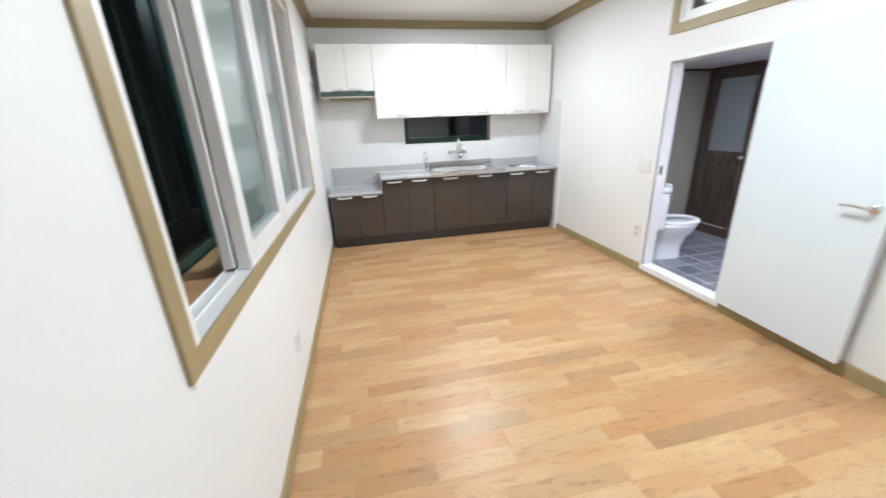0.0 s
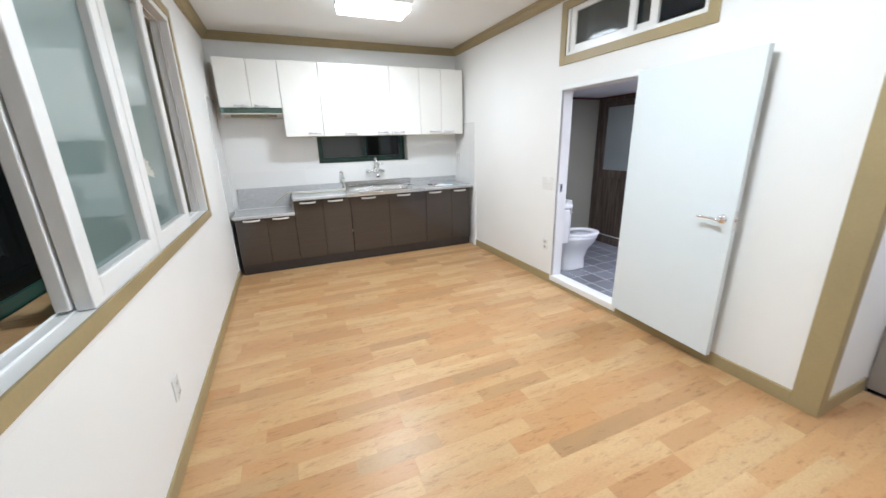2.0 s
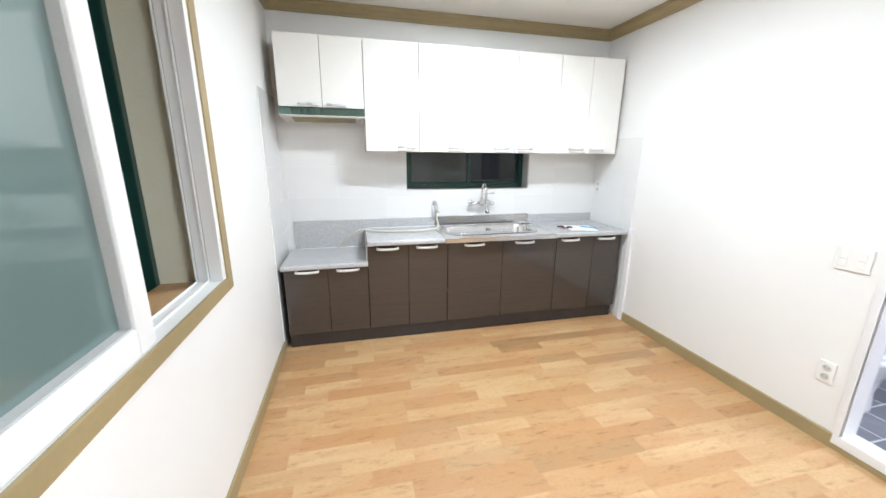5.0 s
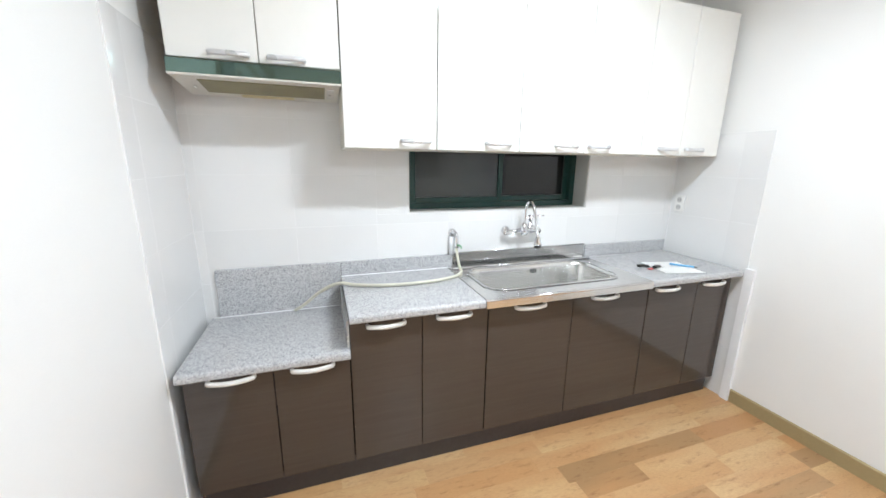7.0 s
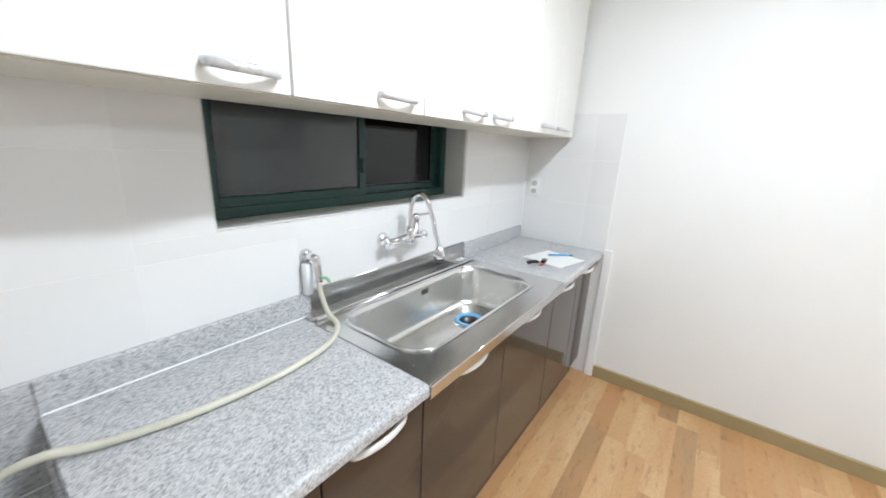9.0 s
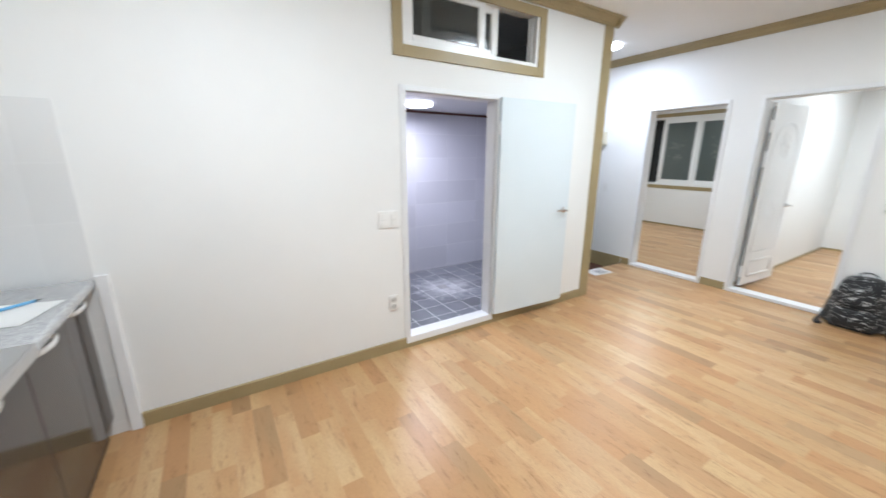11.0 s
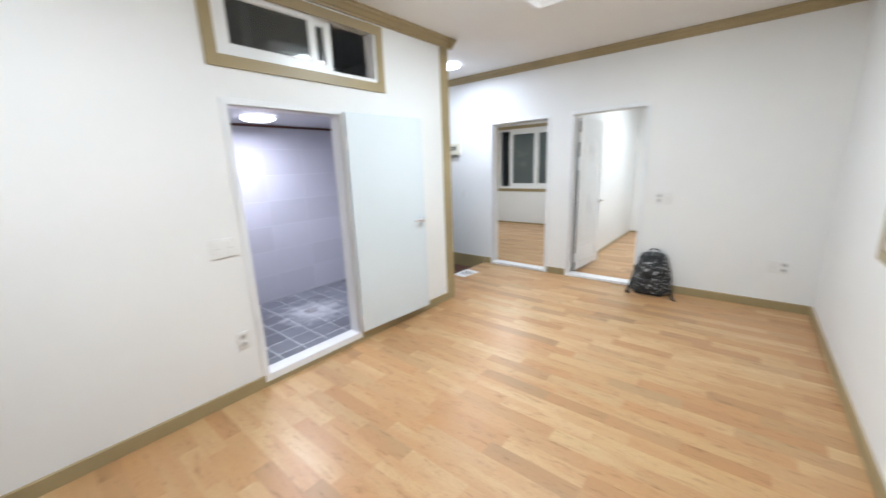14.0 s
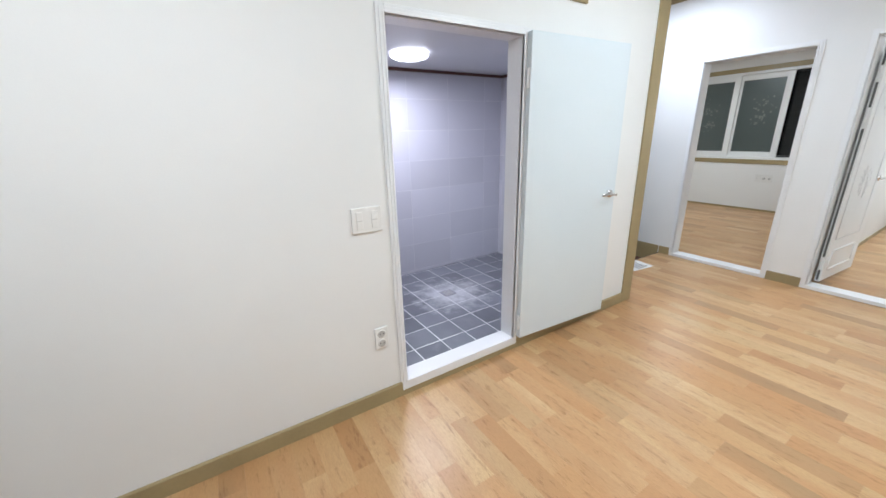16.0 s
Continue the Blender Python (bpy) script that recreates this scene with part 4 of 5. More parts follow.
tap = thing("kitchen_tap", 1.46, YK, 1.06, 0, "chrome wall tap with swan neck above the sink", "tap")
for x in (1.341, 1.527):
    part("wall_rose", rod((x, 4.935, 1.080), (x, 4.918, 1.080), 0.030, None, 0.022, 22), CHROME, tap, "", True)
body = part("tap_body", tube(smooth_line([(1.341, 4.925, 1.080), (1.343, 4.888, 1.078), (1.365, 4.872, 1.082), (1.40, 4.868, 1.088), (1.434, 4.868, 1.090), (1.468, 4.868, 1.088), (1.504, 4.872, 1.082), (1.525, 4.888, 1.078), (1.527, 4.925, 1.080)], 4), 0.013, None, 14), CHROME, tap, "", True)
part("cartridge", lathe(1.434, 4.868, [(0.021, 1.060), (0.024, 1.066), (0.024, 1.112), (0.019, 1.120), (0.014, 1.132)]), CHROME, body, "", True)
part("lever_stem", lathe(1.476, 4.868, [(0.012, 1.085), (0.012, 1.150), (0.016, 1.156), (0.016, 1.176), (0.008, 1.182)]), CHROME, body, "", True)
part("lever", tube(smooth_line([(1.455, 4.872, 1.168), (1.476, 4.866, 1.172), (1.515, 4.850, 1.178), (1.550, 4.834, 1.180)], 4), 0.006, None, 10, 0.7), CHROME, body, "", True)
for x in (1.318, 1.548):
    bm = bmesh.new()
    for k in range(4):
        a = k * math.pi / 4
        rod((x - 0.018 * math.cos(a), 4.885, 1.078 - 0.018 * math.sin(a)), (x + 0.018 * math.cos(a), 4.885, 1.078 + 0.018 * math.sin(a)), 0.006, bm, None, 10)
    rod((x, 4.895, 1.078), (x, 4.872, 1.078), 0.013, bm)
    part("stop_knob", bm, CHROME, tap, "", True)
part("spout", tube(smooth_line([(1.434, 4.868, 1.09), (1.434, 4.866, 1.16), (1.434, 4.860, 1.220), (1.434, 4.842, 1.258), (1.434, 4.810, 1.272), (1.433, 4.776, 1.250), (1.432, 4.748, 1.195), (1.431, 4.722, 1.12), (1.430, 4.705, 1.065)], 6), 0.0095, None, 14), CHROME, tap, "", True)
part("spray_head", lathe(1.430, 4.702, [(0.010, 1.078), (0.016, 1.070), (0.018, 1.048), (0.023, 1.044), (0.023, 1.030)]), CHROME, tap, "", True)
part("rubber_nozzle", lathe(1.430, 4.702, [(0.021, 1.030), (0.020, 1.014), (0.014, 1.012)]), BLACK, tap, "black rubber nozzle", True)

valve = thing("water_valve", 0.992, YK, 0.96, 0, "chrome washer valve on the tiled wall with green lever", "valve")
part("rose", rod((0.985, 4.934, 1.085), (0.985, 4.918, 1.085), 0.024, None, 0.018, 20), CHROME, valve, "", True)
part("elbow", tube(smooth_line([(0.985, 4.925, 1.085), (0.988, 4.895, 1.085), (0.992, 4.885, 1.072), (0.993, 4.882, 1.03), (0.994, 4.880, 1.0)], 4), 0.014, None, 12), CHROME, valve, "", True)
part("lever", tube(smooth_line([(0.994, 4.866, 1.02), (1.006, 4.852, 1.018), (1.014, 4.846, 1.002)], 4), 0.008, None, 8, 0.6), VALVE_GREEN, valve, "green lever", True)
part("pipe_cover", lathe(0.975, 4.915, [(0.016, 0.955), (0.017, 1.06), (0.013, 1.064)]), WHITE_TRIM, valve, "", True)
hose = smooth_line([(0.994, 4.880, 1.0), (0.998, 4.872, 0.95), (1.002, 4.845, 0.895), (0.985, 4.775, 0.881), (0.90, 4.70, 0.880), (0.74, 4.665, 0.880), (0.55, 4.672, 0.880), (0.40, 4.705, 0.884), (0.31, 4.745, 0.888), (0.22, 4.800, 0.835), (0.14, 4.855, 0.755), (0.085, 4.885, 0.713)], 8)
solo("rubber_hose", tube(hose, 0.0085, None, 12), HOSE, "yellowed rubber hose trailing over the worktop", "hose", "", True)

up = "white gloss wall units above the sink"
cabinet("wall_cabinet", -0.262, 0.362, 1.862, 2.365, YU, 4.935, [0.052], CAB_WHITE, CAB_EDGE, (-0.050, 0.156), HANDLE_SILVER, "short white gloss wall cabinet above the cooker hood", 0.135, 0.003, 1.886, up)
cabinet("wall_cabinet", 0.364, 0.792, 1.547, 2.365, YU, 4.935, [], CAB_WHITE, CAB_BODY, (0.690,), HANDLE_SILVER, "tall white gloss wall cabinet with one door", 0.135, 0.003, 1.586, up)
cabinet("wall_cabinet", 0.794, 1.640, 1.547, 2.365, YU, 4.935, [1.238], CAB_WHITE, CAB_BODY, (1.115, 1.520), HANDLE_SILVER, "white gloss wall cabinet above the window", 0.135, 0.003, 1.586, up)
cabinet("wall_cabinet", 1.642, 2.040, 1.547, 2.365, YU, 4.935, [], CAB_WHITE, CAB_BODY, (1.735,), HANDLE_SILVER, "white gloss wall cabinet with one door", 0.135, 0.003, 1.586, up)
cabinet("wall_cabinet", 2.042, 2.664, 1.547, 2.365, YU, 4.935, [2.345], CAB_WHITE, CAB_BODY, (2.240, 2.452), HANDLE_SILVER, "white gloss wall cabinet beside the wall", 0.135, 0.003, 1.586, up)

hood = thing("cooker_hood", 0.05, 4.77, 1.76, 0, "slim cooker hood with dark glass front and greasy filter", "cooker hood")
part("glass_front", box(-0.262, 0.362, YU - 0.016, YU + 0.004, 1.806, 1.856, 0.002), HOOD_GLASS, hood, "dark green glass front strip")
part("front_rail", box(-0.262, 0.362, YU - 0.018, YU + 0.006, 1.797, 1.8055, 0.002), HOOD_WHITE, hood)
bm = bmesh.new()
skin(bm, [[bm.verts.new(p) for p in ((x, YU + 0.006, 1.797), (x, YU + 0.006, 1.858), (x, 4.925, 1.858), (x, 4.925, 1.772), (x, 4.90, 1.769))] for x in (-0.258, 0.358)])
part("canopy", bm, HOOD_WHITE, hood)


def hood_under(u, v, drop=0.0):
    return (-0.258 + 0.616 * u, YU + 0.006 + (4.90 - YU - 0.006) * v, 1.797 - 0.028 * v - drop)


for name, (u0, u1, v0, v1), mat in (("filter", (0.13, 0.90, 0.10, 0.74), FILTER), ("lamp_cover", (0.33, 0.68, 0.82, 0.94), paint("yellow_lamp_cover", (0.60, 0.52, 0.3), 0.4, 0.1)), ("switch_plate", (0.915, 0.965, 0.18, 0.72), SOCKET)):
    bm = bmesh.new()
    rings = [[bm.verts.new(hood_under(u, v, d)) for u, v in ((u0, v0), (u1, v0), (u1, v1), (u0, v1))] for d in (-0.002, 0.004)]
    skin(bm, rings)
    part(name, bm, mat, hood)
for u in (0.08, 0.935):
    x, y, z = hood_under(u, 0.45, 0.004)
    part("clip", rod((x, y - 0.012, z), (x, y + 0.012, z), 0.005), STEEL, hood)

paper = thing("paper_sheet", 2.30, 4.535, 0.871, 0, "sheet of white paper on the worktop", "paper")
bm = bmesh.new()
n = 8
rows = []
for i in range(n + 1):
    row = []
    for j in range(n + 1):
        u, v = i / n - 0.5, j / n - 0.5
        a = radians(-14)
        row.append(bm.verts.new((2.300 + 0.25 * u * math.cos(a) - 0.25 * v * math.sin(a), 4.535 + 0.25 * u * math.sin(a) + 0.25 * v * math.cos(a), 0.8715 + 0.003 * (u * u + v * v))))
    rows.append(row)
for i in range(n):
    for j in range(n):
        bm.faces.new((rows[i][j], rows[i + 1][j], rows[i + 1][j + 1], rows[i][j + 1]))
part("sheet", bm, PAPER, paper, "", True)
pen = thing("pen", 2.43, 4.62, 0.878, 0, "blue ballpoint pen lying on the paper", "pen")
part("barrel", rod((2.335, 4.580, 0.8795), (2.420, 4.480, 0.8795), 0.006, None, None, 10), BLUE, pen, "", True)
part("tip", rod((2.420, 4.480, 0.8795), (2.432, 4.466, 0.8795), 0.005, None, 0.001, 10), BLACK, pen, "", True)
keys = thing("car_keys", 2.14, 4.57, 0.872, 0, "bunch of black keys with a red fob on the worktop", "keys")
for x, y, dx, dy in ((2.095, 4.60, 0.06, -0.025), (2.17, 4.545, 0.05, 0.012)):
    a = part("key_fob", tube(smooth_line([(x, y, 0.881), (x + dx * 0.5, y + dy * 0.5, 0.884), (x + dx, y + dy, 0.880)], 4), 0.014, None, 12, 0.55), BLACK, keys, "", True)
part("red_tag", box(2.12, 2.150, 4.53, 4.548, 0.871, 0.877, 0.002), RED, keys, "red plastic tag")
part("key_ring", tube([(2.15 + 0.016 * math.cos(a), 4.572 + 0.016 * math.sin(a), 0.8725) for a in (k * math.pi / 8 for k in range(17))], 0.0014, None, 6), CHROME, keys, "", True)
part("key_blade", box(2.215, 2.262, 4.549, 4.557, 0.8715, 0.8735, 0.0005), CHROME, keys)

solo("trim_tile_edge", box(XR - 0.022, XR - 0.001, 4.302, 4.352, 0.0, 0.885, 0.002), WHITE_TRIM, "white corner strip where tiles end beside the cabinets", "trim", "structure")

# ---- sockets, switches, breaker ----


def socket_plate(axis, c, face, u, z, gangs, label, upright=True, kind_of="socket"):
    """White wall plate: rocker switches, or round outlets whose recess shade is grey discs."""
    w = 0.072 if upright else 0.072 * gangs
    h = 0.118 if upright else 0.118
    p = thing("wall_socket" if kind_of == "socket" else "light_switch", *((c, u, z) if axis == "x" else (u, c, z)), 0, label, kind_of)
    a, b = sorted((face * 0.001, face * 0.011))
    part("plate", plate(axis, c, a, b, u - w / 2, u + w / 2, z - h / 2, z + h / 2, 0.003), SOCKET, p)
    for k in range(gangs):
        du, dz = (0, (k - (gangs - 1) / 2) * 0.052) if upright else ((k - (gangs - 1) / 2) * 0.072, 0)
        if kind_of == "socket":
            f0, f1 = face * 0.0112, face * 0.0135
            at = lambda d: (c + d, u + du, z + dz) if axis == "x" else (u + du, c + d, z + dz)
            ring = part("outlet_ring", rod(at(f0), at(f1), 0.022, None, 0.021, 20), SOCKET, p, "", True)
            part("outlet_well", rod(at(f1), at(f1 + face * 0.0006), 0.0185, None, None, 20), GREY_TRIM_SHADE, ring)
            for s in (-0.0095, 0.0095):
                q0, q1 = at(f1 + face * 0.0006), at(f1 + face * 0.0012)
                sh = Vector((0, s, 0)) if axis == "x" else Vector((s, 0, 0))
                part("pin_hole", rod(Vector(q0) + sh, Vector(q1) + sh, 0.003, None, None, 8), HOLE_SHADE, ring)
        else:
            d0, d1 = sorted((face * 0.0112, face * 0.0150))
            part("rocker", plate(axis, c, d0, d1, u + du - 0.015, u + du + 0.015, z + dz - 0.040, z + dz + 0.040, 0.002), SOCKET, p)
            d0, d1 = sorted((face * 0.0150, face * 0.0154))
            part("rocker_groove", plate(axis, c, d0, d1, u + du - 0.014, u + du + 0.014, z + dz - 0.002, z + dz + 0.001), GREY_TRIM_SHADE, p)
    return p


socket_plate("x", XL, 1, 1.735, 0.345, 2, "white double socket low on the white wall")
socket_plate("x", XR, -1, 2.783, 0.398, 2, "white double socket beside the bathroom door")
socket_plate("x", XR - 0.008, -1, 4.858, 1.228, 2, "white double socket on the kitchen tiles")
socket_plate("x", XR, -1, 2.806, 1.022, 2, "white double light switch beside the bathroom door", False, "switch")
socket_plate("y", YB, 1, 0.962, 1.040, 2, "white double socket beside the bedroom door")
socket_plate("y", YB, 1, 0.878, 1.034, 1, "blank white switch plate beside the socket", True, "switch")
socket_plate("y", YB, 1, -0.110, 0.420, 2, "white double socket low on the back wall")
socket_plate("y", YB, 1, -0.028, 0.420, 1, "white aerial plate low on the back wall", True, "switch")
socket_plate("y", YB, 1, 3.574, 1.026, 1, "white light switch in the hall", True, "switch")
socket_plate("y", YF, 1, 3.41, 0.545, 2, "white double socket under the bedroom window", False)
socket_plate("y", YF, 1, 3.53, 0.545, 1, "white aerial plate under the bedroom window", True, "switch")
br = thing("breaker_box", 3.715, YB, 1.62, 0, "ivory fuse box with dark breaker window on the hall wall", "fuse box")
part("box", box(3.625, 3.81, YB + 0.001, YB + 0.055, 1.60, 1.78, 0.008), IVORY, br)
part("cover", box(3.64, 3.795, YB + 0.055, YB + 0.066, 1.615, 1.765, 0.004), IVORY, br)
part("window", box(3.665, 3.77, YB + 0.066, YB + 0.0675, 1.68, 1.735), BLACK, br, "dark breaker window")
for k in range(4):
    part("breaker_switch", box(3.673 + k * 0.025, 3.689 + k * 0.025, YB + 0.0675, YB + 0.074, 1.70, 1.716, 0.002), IVORY if k else BLACK, br)
part("cable", tube(smooth_line([(3.81, YB + 0.02, 1.75), (3.86, YB + 0.015, 1.755), (3.95, YB + 0.012, 1.75)], 4), 0.004, None, 8), BLACK, br)

# ---- lamps ----


def panel_lamp(x, y, sx, sy, glow_mat, label):
    p = thing("ceiling_lamp", x, y, CEIL, 0, label, "ceiling lamp", "square ceiling lamps of the main room")
    part("housing", box(x - sx / 2, x + sx / 2, y - sy / 2, y + sy / 2, CEIL - 0.030, CEIL - 0.001, 0.006), WHITE_TRIM, p)
    part("diffuser", box(x - sx / 2 + 0.015, x + sx / 2 - 0.015, y - sy / 2 + 0.015, y + sy / 2 - 0.015, CEIL - 0.084, CEIL - 0.030, 0.012), glow_mat, p, "lit white diffuser")
    for s in (-1, 1):
        part("end_clip", box(x + s * sx * 0.5 - 0.012, x + s * sx * 0.5 + 0.012, y - sy * 0.3, y + sy * 0.3, CEIL - 0.034, CEIL - 0.012, 0.004), WHITE_TRIM, p)


panel_lamp(1.22, 3.52, 0.64, 0.34, DIFFUSER_KITCHEN, "lit oblong ceiling lamp before the kitchen")
panel_lamp(1.28, 1.13, 0.48, 0.48, DIFFUSER, "lit square ceiling lamp within a white moulding")
RIB = [(0, C - 0.001), (0, C - 0.02), (0.03, C - 0.028), (0.06, C - 0.016), (0.11, C - 0.012), (0.115, C - 0.001)]
strip("trim_ceiling_panel", RIB, [((0.68, 0.62), (1.70, 0.62), (0, 1)), ((0.68, 1.78), (1.70, 1.78), (0, -1)), ((0.68, 0.62), (0.68, 1.78), (1, 0)), ((1.70, 0.62), (1.70, 1.78), (-1, 0))], WHITE_TRIM, "white plaster moulding round a ceiling lamp")


def round_lamp(x, y, z, r, glow_mat, label):
    p = thing("round_ceiling_lamp", x, y, z, 0, label, "ceiling lamp")
    part("base", lathe(x, y, [(r * 0.80, z - 0.001), (r * 0.80, z - 0.012), (r * 0.76, z - 0.016)]), WHITE_TRIM, p, "", True)
    part("dome", lathe(x, y, [(r * 0.92, z - 0.013), (r * 1.0, z - 0.017), (r * 0.98, z - 0.024), (r * 0.86, z - 0.035), (r * 0.66, z - 0.043), (r * 0.36, z - 0.048), (r * 0.05, z - 0.049)]), glow_mat, p, "lit opal dome", True)


round_lamp(3.24, -0.20, CEIL, 0.13, DIFFUSER_COOL, "lit round lamp on the hall ceiling")
round_lamp(3.72, 2.00, BATH_Z, 0.14, DIFFUSER_BATH, "lit round lamp on the bathroom ceiling")
for x in (3.9, 0.9):
    p = thing("bedroom_lamp", x, -2.8, 2.52, 0, "lit square ceiling lamp of a bedroom", "ceiling lamp")
    part("housing", box(x - 0.3, x + 0.3, -3.1, -2.5, 2.475, 2.519, 0.006), WHITE_TRIM, p)
    part("diffuser", box(x - 0.28, x + 0.28, -3.08, -2.52, 2.43, 2.475, 0.01), DIFFUSER_ROOM, p, "lit white diffuser")

# ---- entrance ----
shoe = thing("shoe_cabinet", 3.7, 0.39, ENTRY_Z, 0, "tall grey shoe cabinet with blue-grey doors in the entrance", "cabinet")
bm = box(3.235, 3.251, 0.250, 0.530, 0.012, 1.985, 0.001)
box(4.105, 4.121, 0.250, 0.530, 0.012, 1.985, 0.001, bm)
box(3.251, 4.105, 0.250, 0.530, 1.969, 1.985, 0.0, bm)
box(3.251, 4.105, 0.250, 0.530, 0.012, 0.03, 0.0, bm)
box(3.251, 4.105, 0.522, 0.530, 0.03, 1.969, 0.0, bm)
part("body", bm, SHOE_GREY, shoe)
# Black block stands for the dark, shaded gap below the cabinet.
part("base_gap_shade", box(3.265, 4.09, 0.29, 0.525, ENTRY_Z, 0.0115), BLACK, shoe)
part("edge_band", box(3.234, 3.252, 0.2315, 0.2495, 0.012, 1.985, 0.001), WHITE_TRIM, shoe, "white edge banding")
for a, b, hx in ((3.2535, 3.686, 3.655), (3.690, 4.119, 3.735)):
    d = part("door", box(a, b, 0.232, 0.249, 0.014, 1.983, 0.002), SHOE_FRONT, shoe)
    loop = [(hx + 0.022 * math.cos(t), 0.214, 1.0 + math.copysign(0.055, math.sin(t)) * (1 if abs(math.sin(t)) > 0.01 else 0) + 0.022 * math.sin(t)) for t in (2 * math.pi * k / 24 + 0.13 for k in range(25))]
    part("handle", tube(loop, 0.007, None, 8, 1.0, (0, 1, 0)), CHROME, d, "oval chrome pull handle", True)
    part("handle_back", box(hx - 0.026, hx + 0.026, 0.226, 0.232, 0.93, 1.07, 0.008), SHOE_FRONT, d)
# Thin reddish brown slab over part of the green entrance tiles.
mat = thing("brown_slab", 3.6, -0.78, ENTRY_Z, 0, "thin reddish brown slab on the entrance floor", "door mat")
part("flat_slab", box(3.235, 3.85, -0.89, -0.40, ENTRY_Z, ENTRY_Z + 0.014, 0.005), BROWN_SLAB, mat)
fly = thing("leaflet", 3.08, -0.29, 0.001, 0, "white printed leaflet on the floor by the entrance", "leaflet")
bm = bmesh.new()
corners = [Vector((2.990, -0.414, 0.0035)), Vector((3.028, -0.109, 0.003)), Vector((3.208, -0.123, 0.006)), Vector((3.206, -0.447, 0.003))]
rows = []
for i in range(5):
    row = []
    for j in range(5):
        u, v = i / 4, j / 4
        p = corners[0].lerp(corners[1], u).lerp(corners[3].lerp(corners[2], u), v)
        row.append(bm.verts.new((p.x, p.y, p.z + 0.003 * math.sin(3 * u) * v)))
    rows.append(row)
for i in range(4):
    for j in range(4):
        bm.faces.new((rows[i][j], rows[i + 1][j], rows[i + 1][j + 1], rows[i][j + 1]))
sheet = part("sheet", bm, PAPER, fly, "", True)
bm = bmesh.new()
for k in range(5):
    box(3.03 + 0.028 * k, 3.044 + 0.028 * k, -0.36 + 0.01 * (k % 2), -0.20, 0.0085, 0.009, 0, bm)
part("print_lines", bm, INK, fly, "grey lines of print")

# ---- backpack ----
bag = thing("backpack", 0.95, -0.76, 0.0, 0, "black and white camouflage backpack leaning against the wall", "backpack")


def bag_shape(x0, y0, w, d, zs, lean, power=3.2, sides=28):
    bm = bmesh.new()
    rings = []
    for z, sw, sd in zs:
        ring = []
        for k in range(sides):
            a = 2 * math.pi * k / sides
            c, s = math.cos(a), math.sin(a)
            ring.append(bm.verts.new((x0 + math.copysign(abs(c) ** (2 / power), c) * w / 2 * sw, y0 - lean * z + math.copysign(abs(s) ** (2 / power), s) * d / 2 * sd, z)))
        rings.append(ring)
    return skin(bm, rings)


rng = random.Random(3)
main = bag_shape(0.95, -0.775, 0.325, 0.20, [(0.004, 0.86, 0.8), (0.02, 0.97, 0.95), (0.08, 1.02, 1.03), (0.16, 1.0, 1.0), (0.24, 1.0, 0.98), (0.33, 0.95, 0.9), (0.39, 0.86, 0.78), (0.43, 0.68, 0.58), (0.447, 0.42, 0.3)], 0.2)
for v in main.verts:
    v.co += Vector((rng.uniform(-1, 1), rng.uniform(-1, 1), 0)) * 0.003
part("main_bag", main, CAMO, bag, "", True)
part("front_pocket", bag_shape(0.95, -0.684, 0.27, 0.075, [(0.03, 0.9, 0.7), (0.045, 1.0, 1.0), (0.11, 1.02, 1.05), (0.155, 0.98, 0.9), (0.17, 0.9, 0.5)], 0.16), CAMO, bag, "", True)
part("front_pocket", bag_shape(0.95, -0.702, 0.235, 0.06, [(0.185, 0.9, 0.6), (0.195, 1.0, 1.0), (0.27, 1.0, 0.95), (0.31, 0.9, 0.7), (0.325, 0.75, 0.4)], 0.16), CAMO, bag, "", True)
for s in (-1, 1):
    part("side_pocket", bag_shape(0.95 + s * 0.165, -0.79, 0.06, 0.13, [(0.02, 0.7, 0.7), (0.04, 1.0, 1.0), (0.13, 1.0, 1.0), (0.19, 0.8, 0.95), (0.195, 0.5, 0.8)], 0.2), CAMO, bag, "", True)
    part("side_strap", tube(smooth_line([(0.95 + s * 0.165, -0.80, 0.30), (0.95 + s * 0.178, -0.83, 0.26), (0.95 + s * 0.168, -0.84, 0.2)], 4), 0.008, None, 8, 0.4), WEB, bag, "", True)
for z, y in ((0.176, -0.645), (0.335, -0.71), (0.018, -0.655)):
    part("zip", tube(smooth_line([(0.82, y - 0.02 - 0.3 * 0, z), (0.86, y + 0.005, z + 0.004), (0.95, y + 0.010, z + 0.005), (1.04, y + 0.005, z + 0.004), (1.08, y - 0.02, z)], 4), 0.0045, None, 8), WEB, bag, "", True)
part("top_handle", tube(smooth_line([(0.895, -0.865, 0.428), (0.90, -0.865, 0.462), (0.93, -0.865, 0.482), (0.97, -0.865, 0.482), (1.0, -0.865, 0.462), (1.005, -0.865, 0.428)], 5), 0.009, None, 8, 0.6), WEB, bag, "", True)
part("shoulder_strap", tube(smooth_line([(0.79, -0.86, 0.2), (0.765, -0.82, 0.1), (0.745, -0.74, 0.03), (0.715, -0.66, 0.012), (0.69, -0.61, 0.010)], 5), 0.016, None, 8, 0.45), WEB, bag, "", True)
part("shoulder_strap", tube(smooth_line([(1.11, -0.87, 0.28), (1.135, -0.83, 0.17), (1.15, -0.76, 0.06), (1.16, -0.68, 0.014), (1.13, -0.64, 0.012)], 5), 0.02, None, 8, 0.45), WEB, bag, "", True)
part("buckle", box(0.705, 0.735, -0.665, -0.635, 0.003, 0.018, 0.003), BLACK, bag)

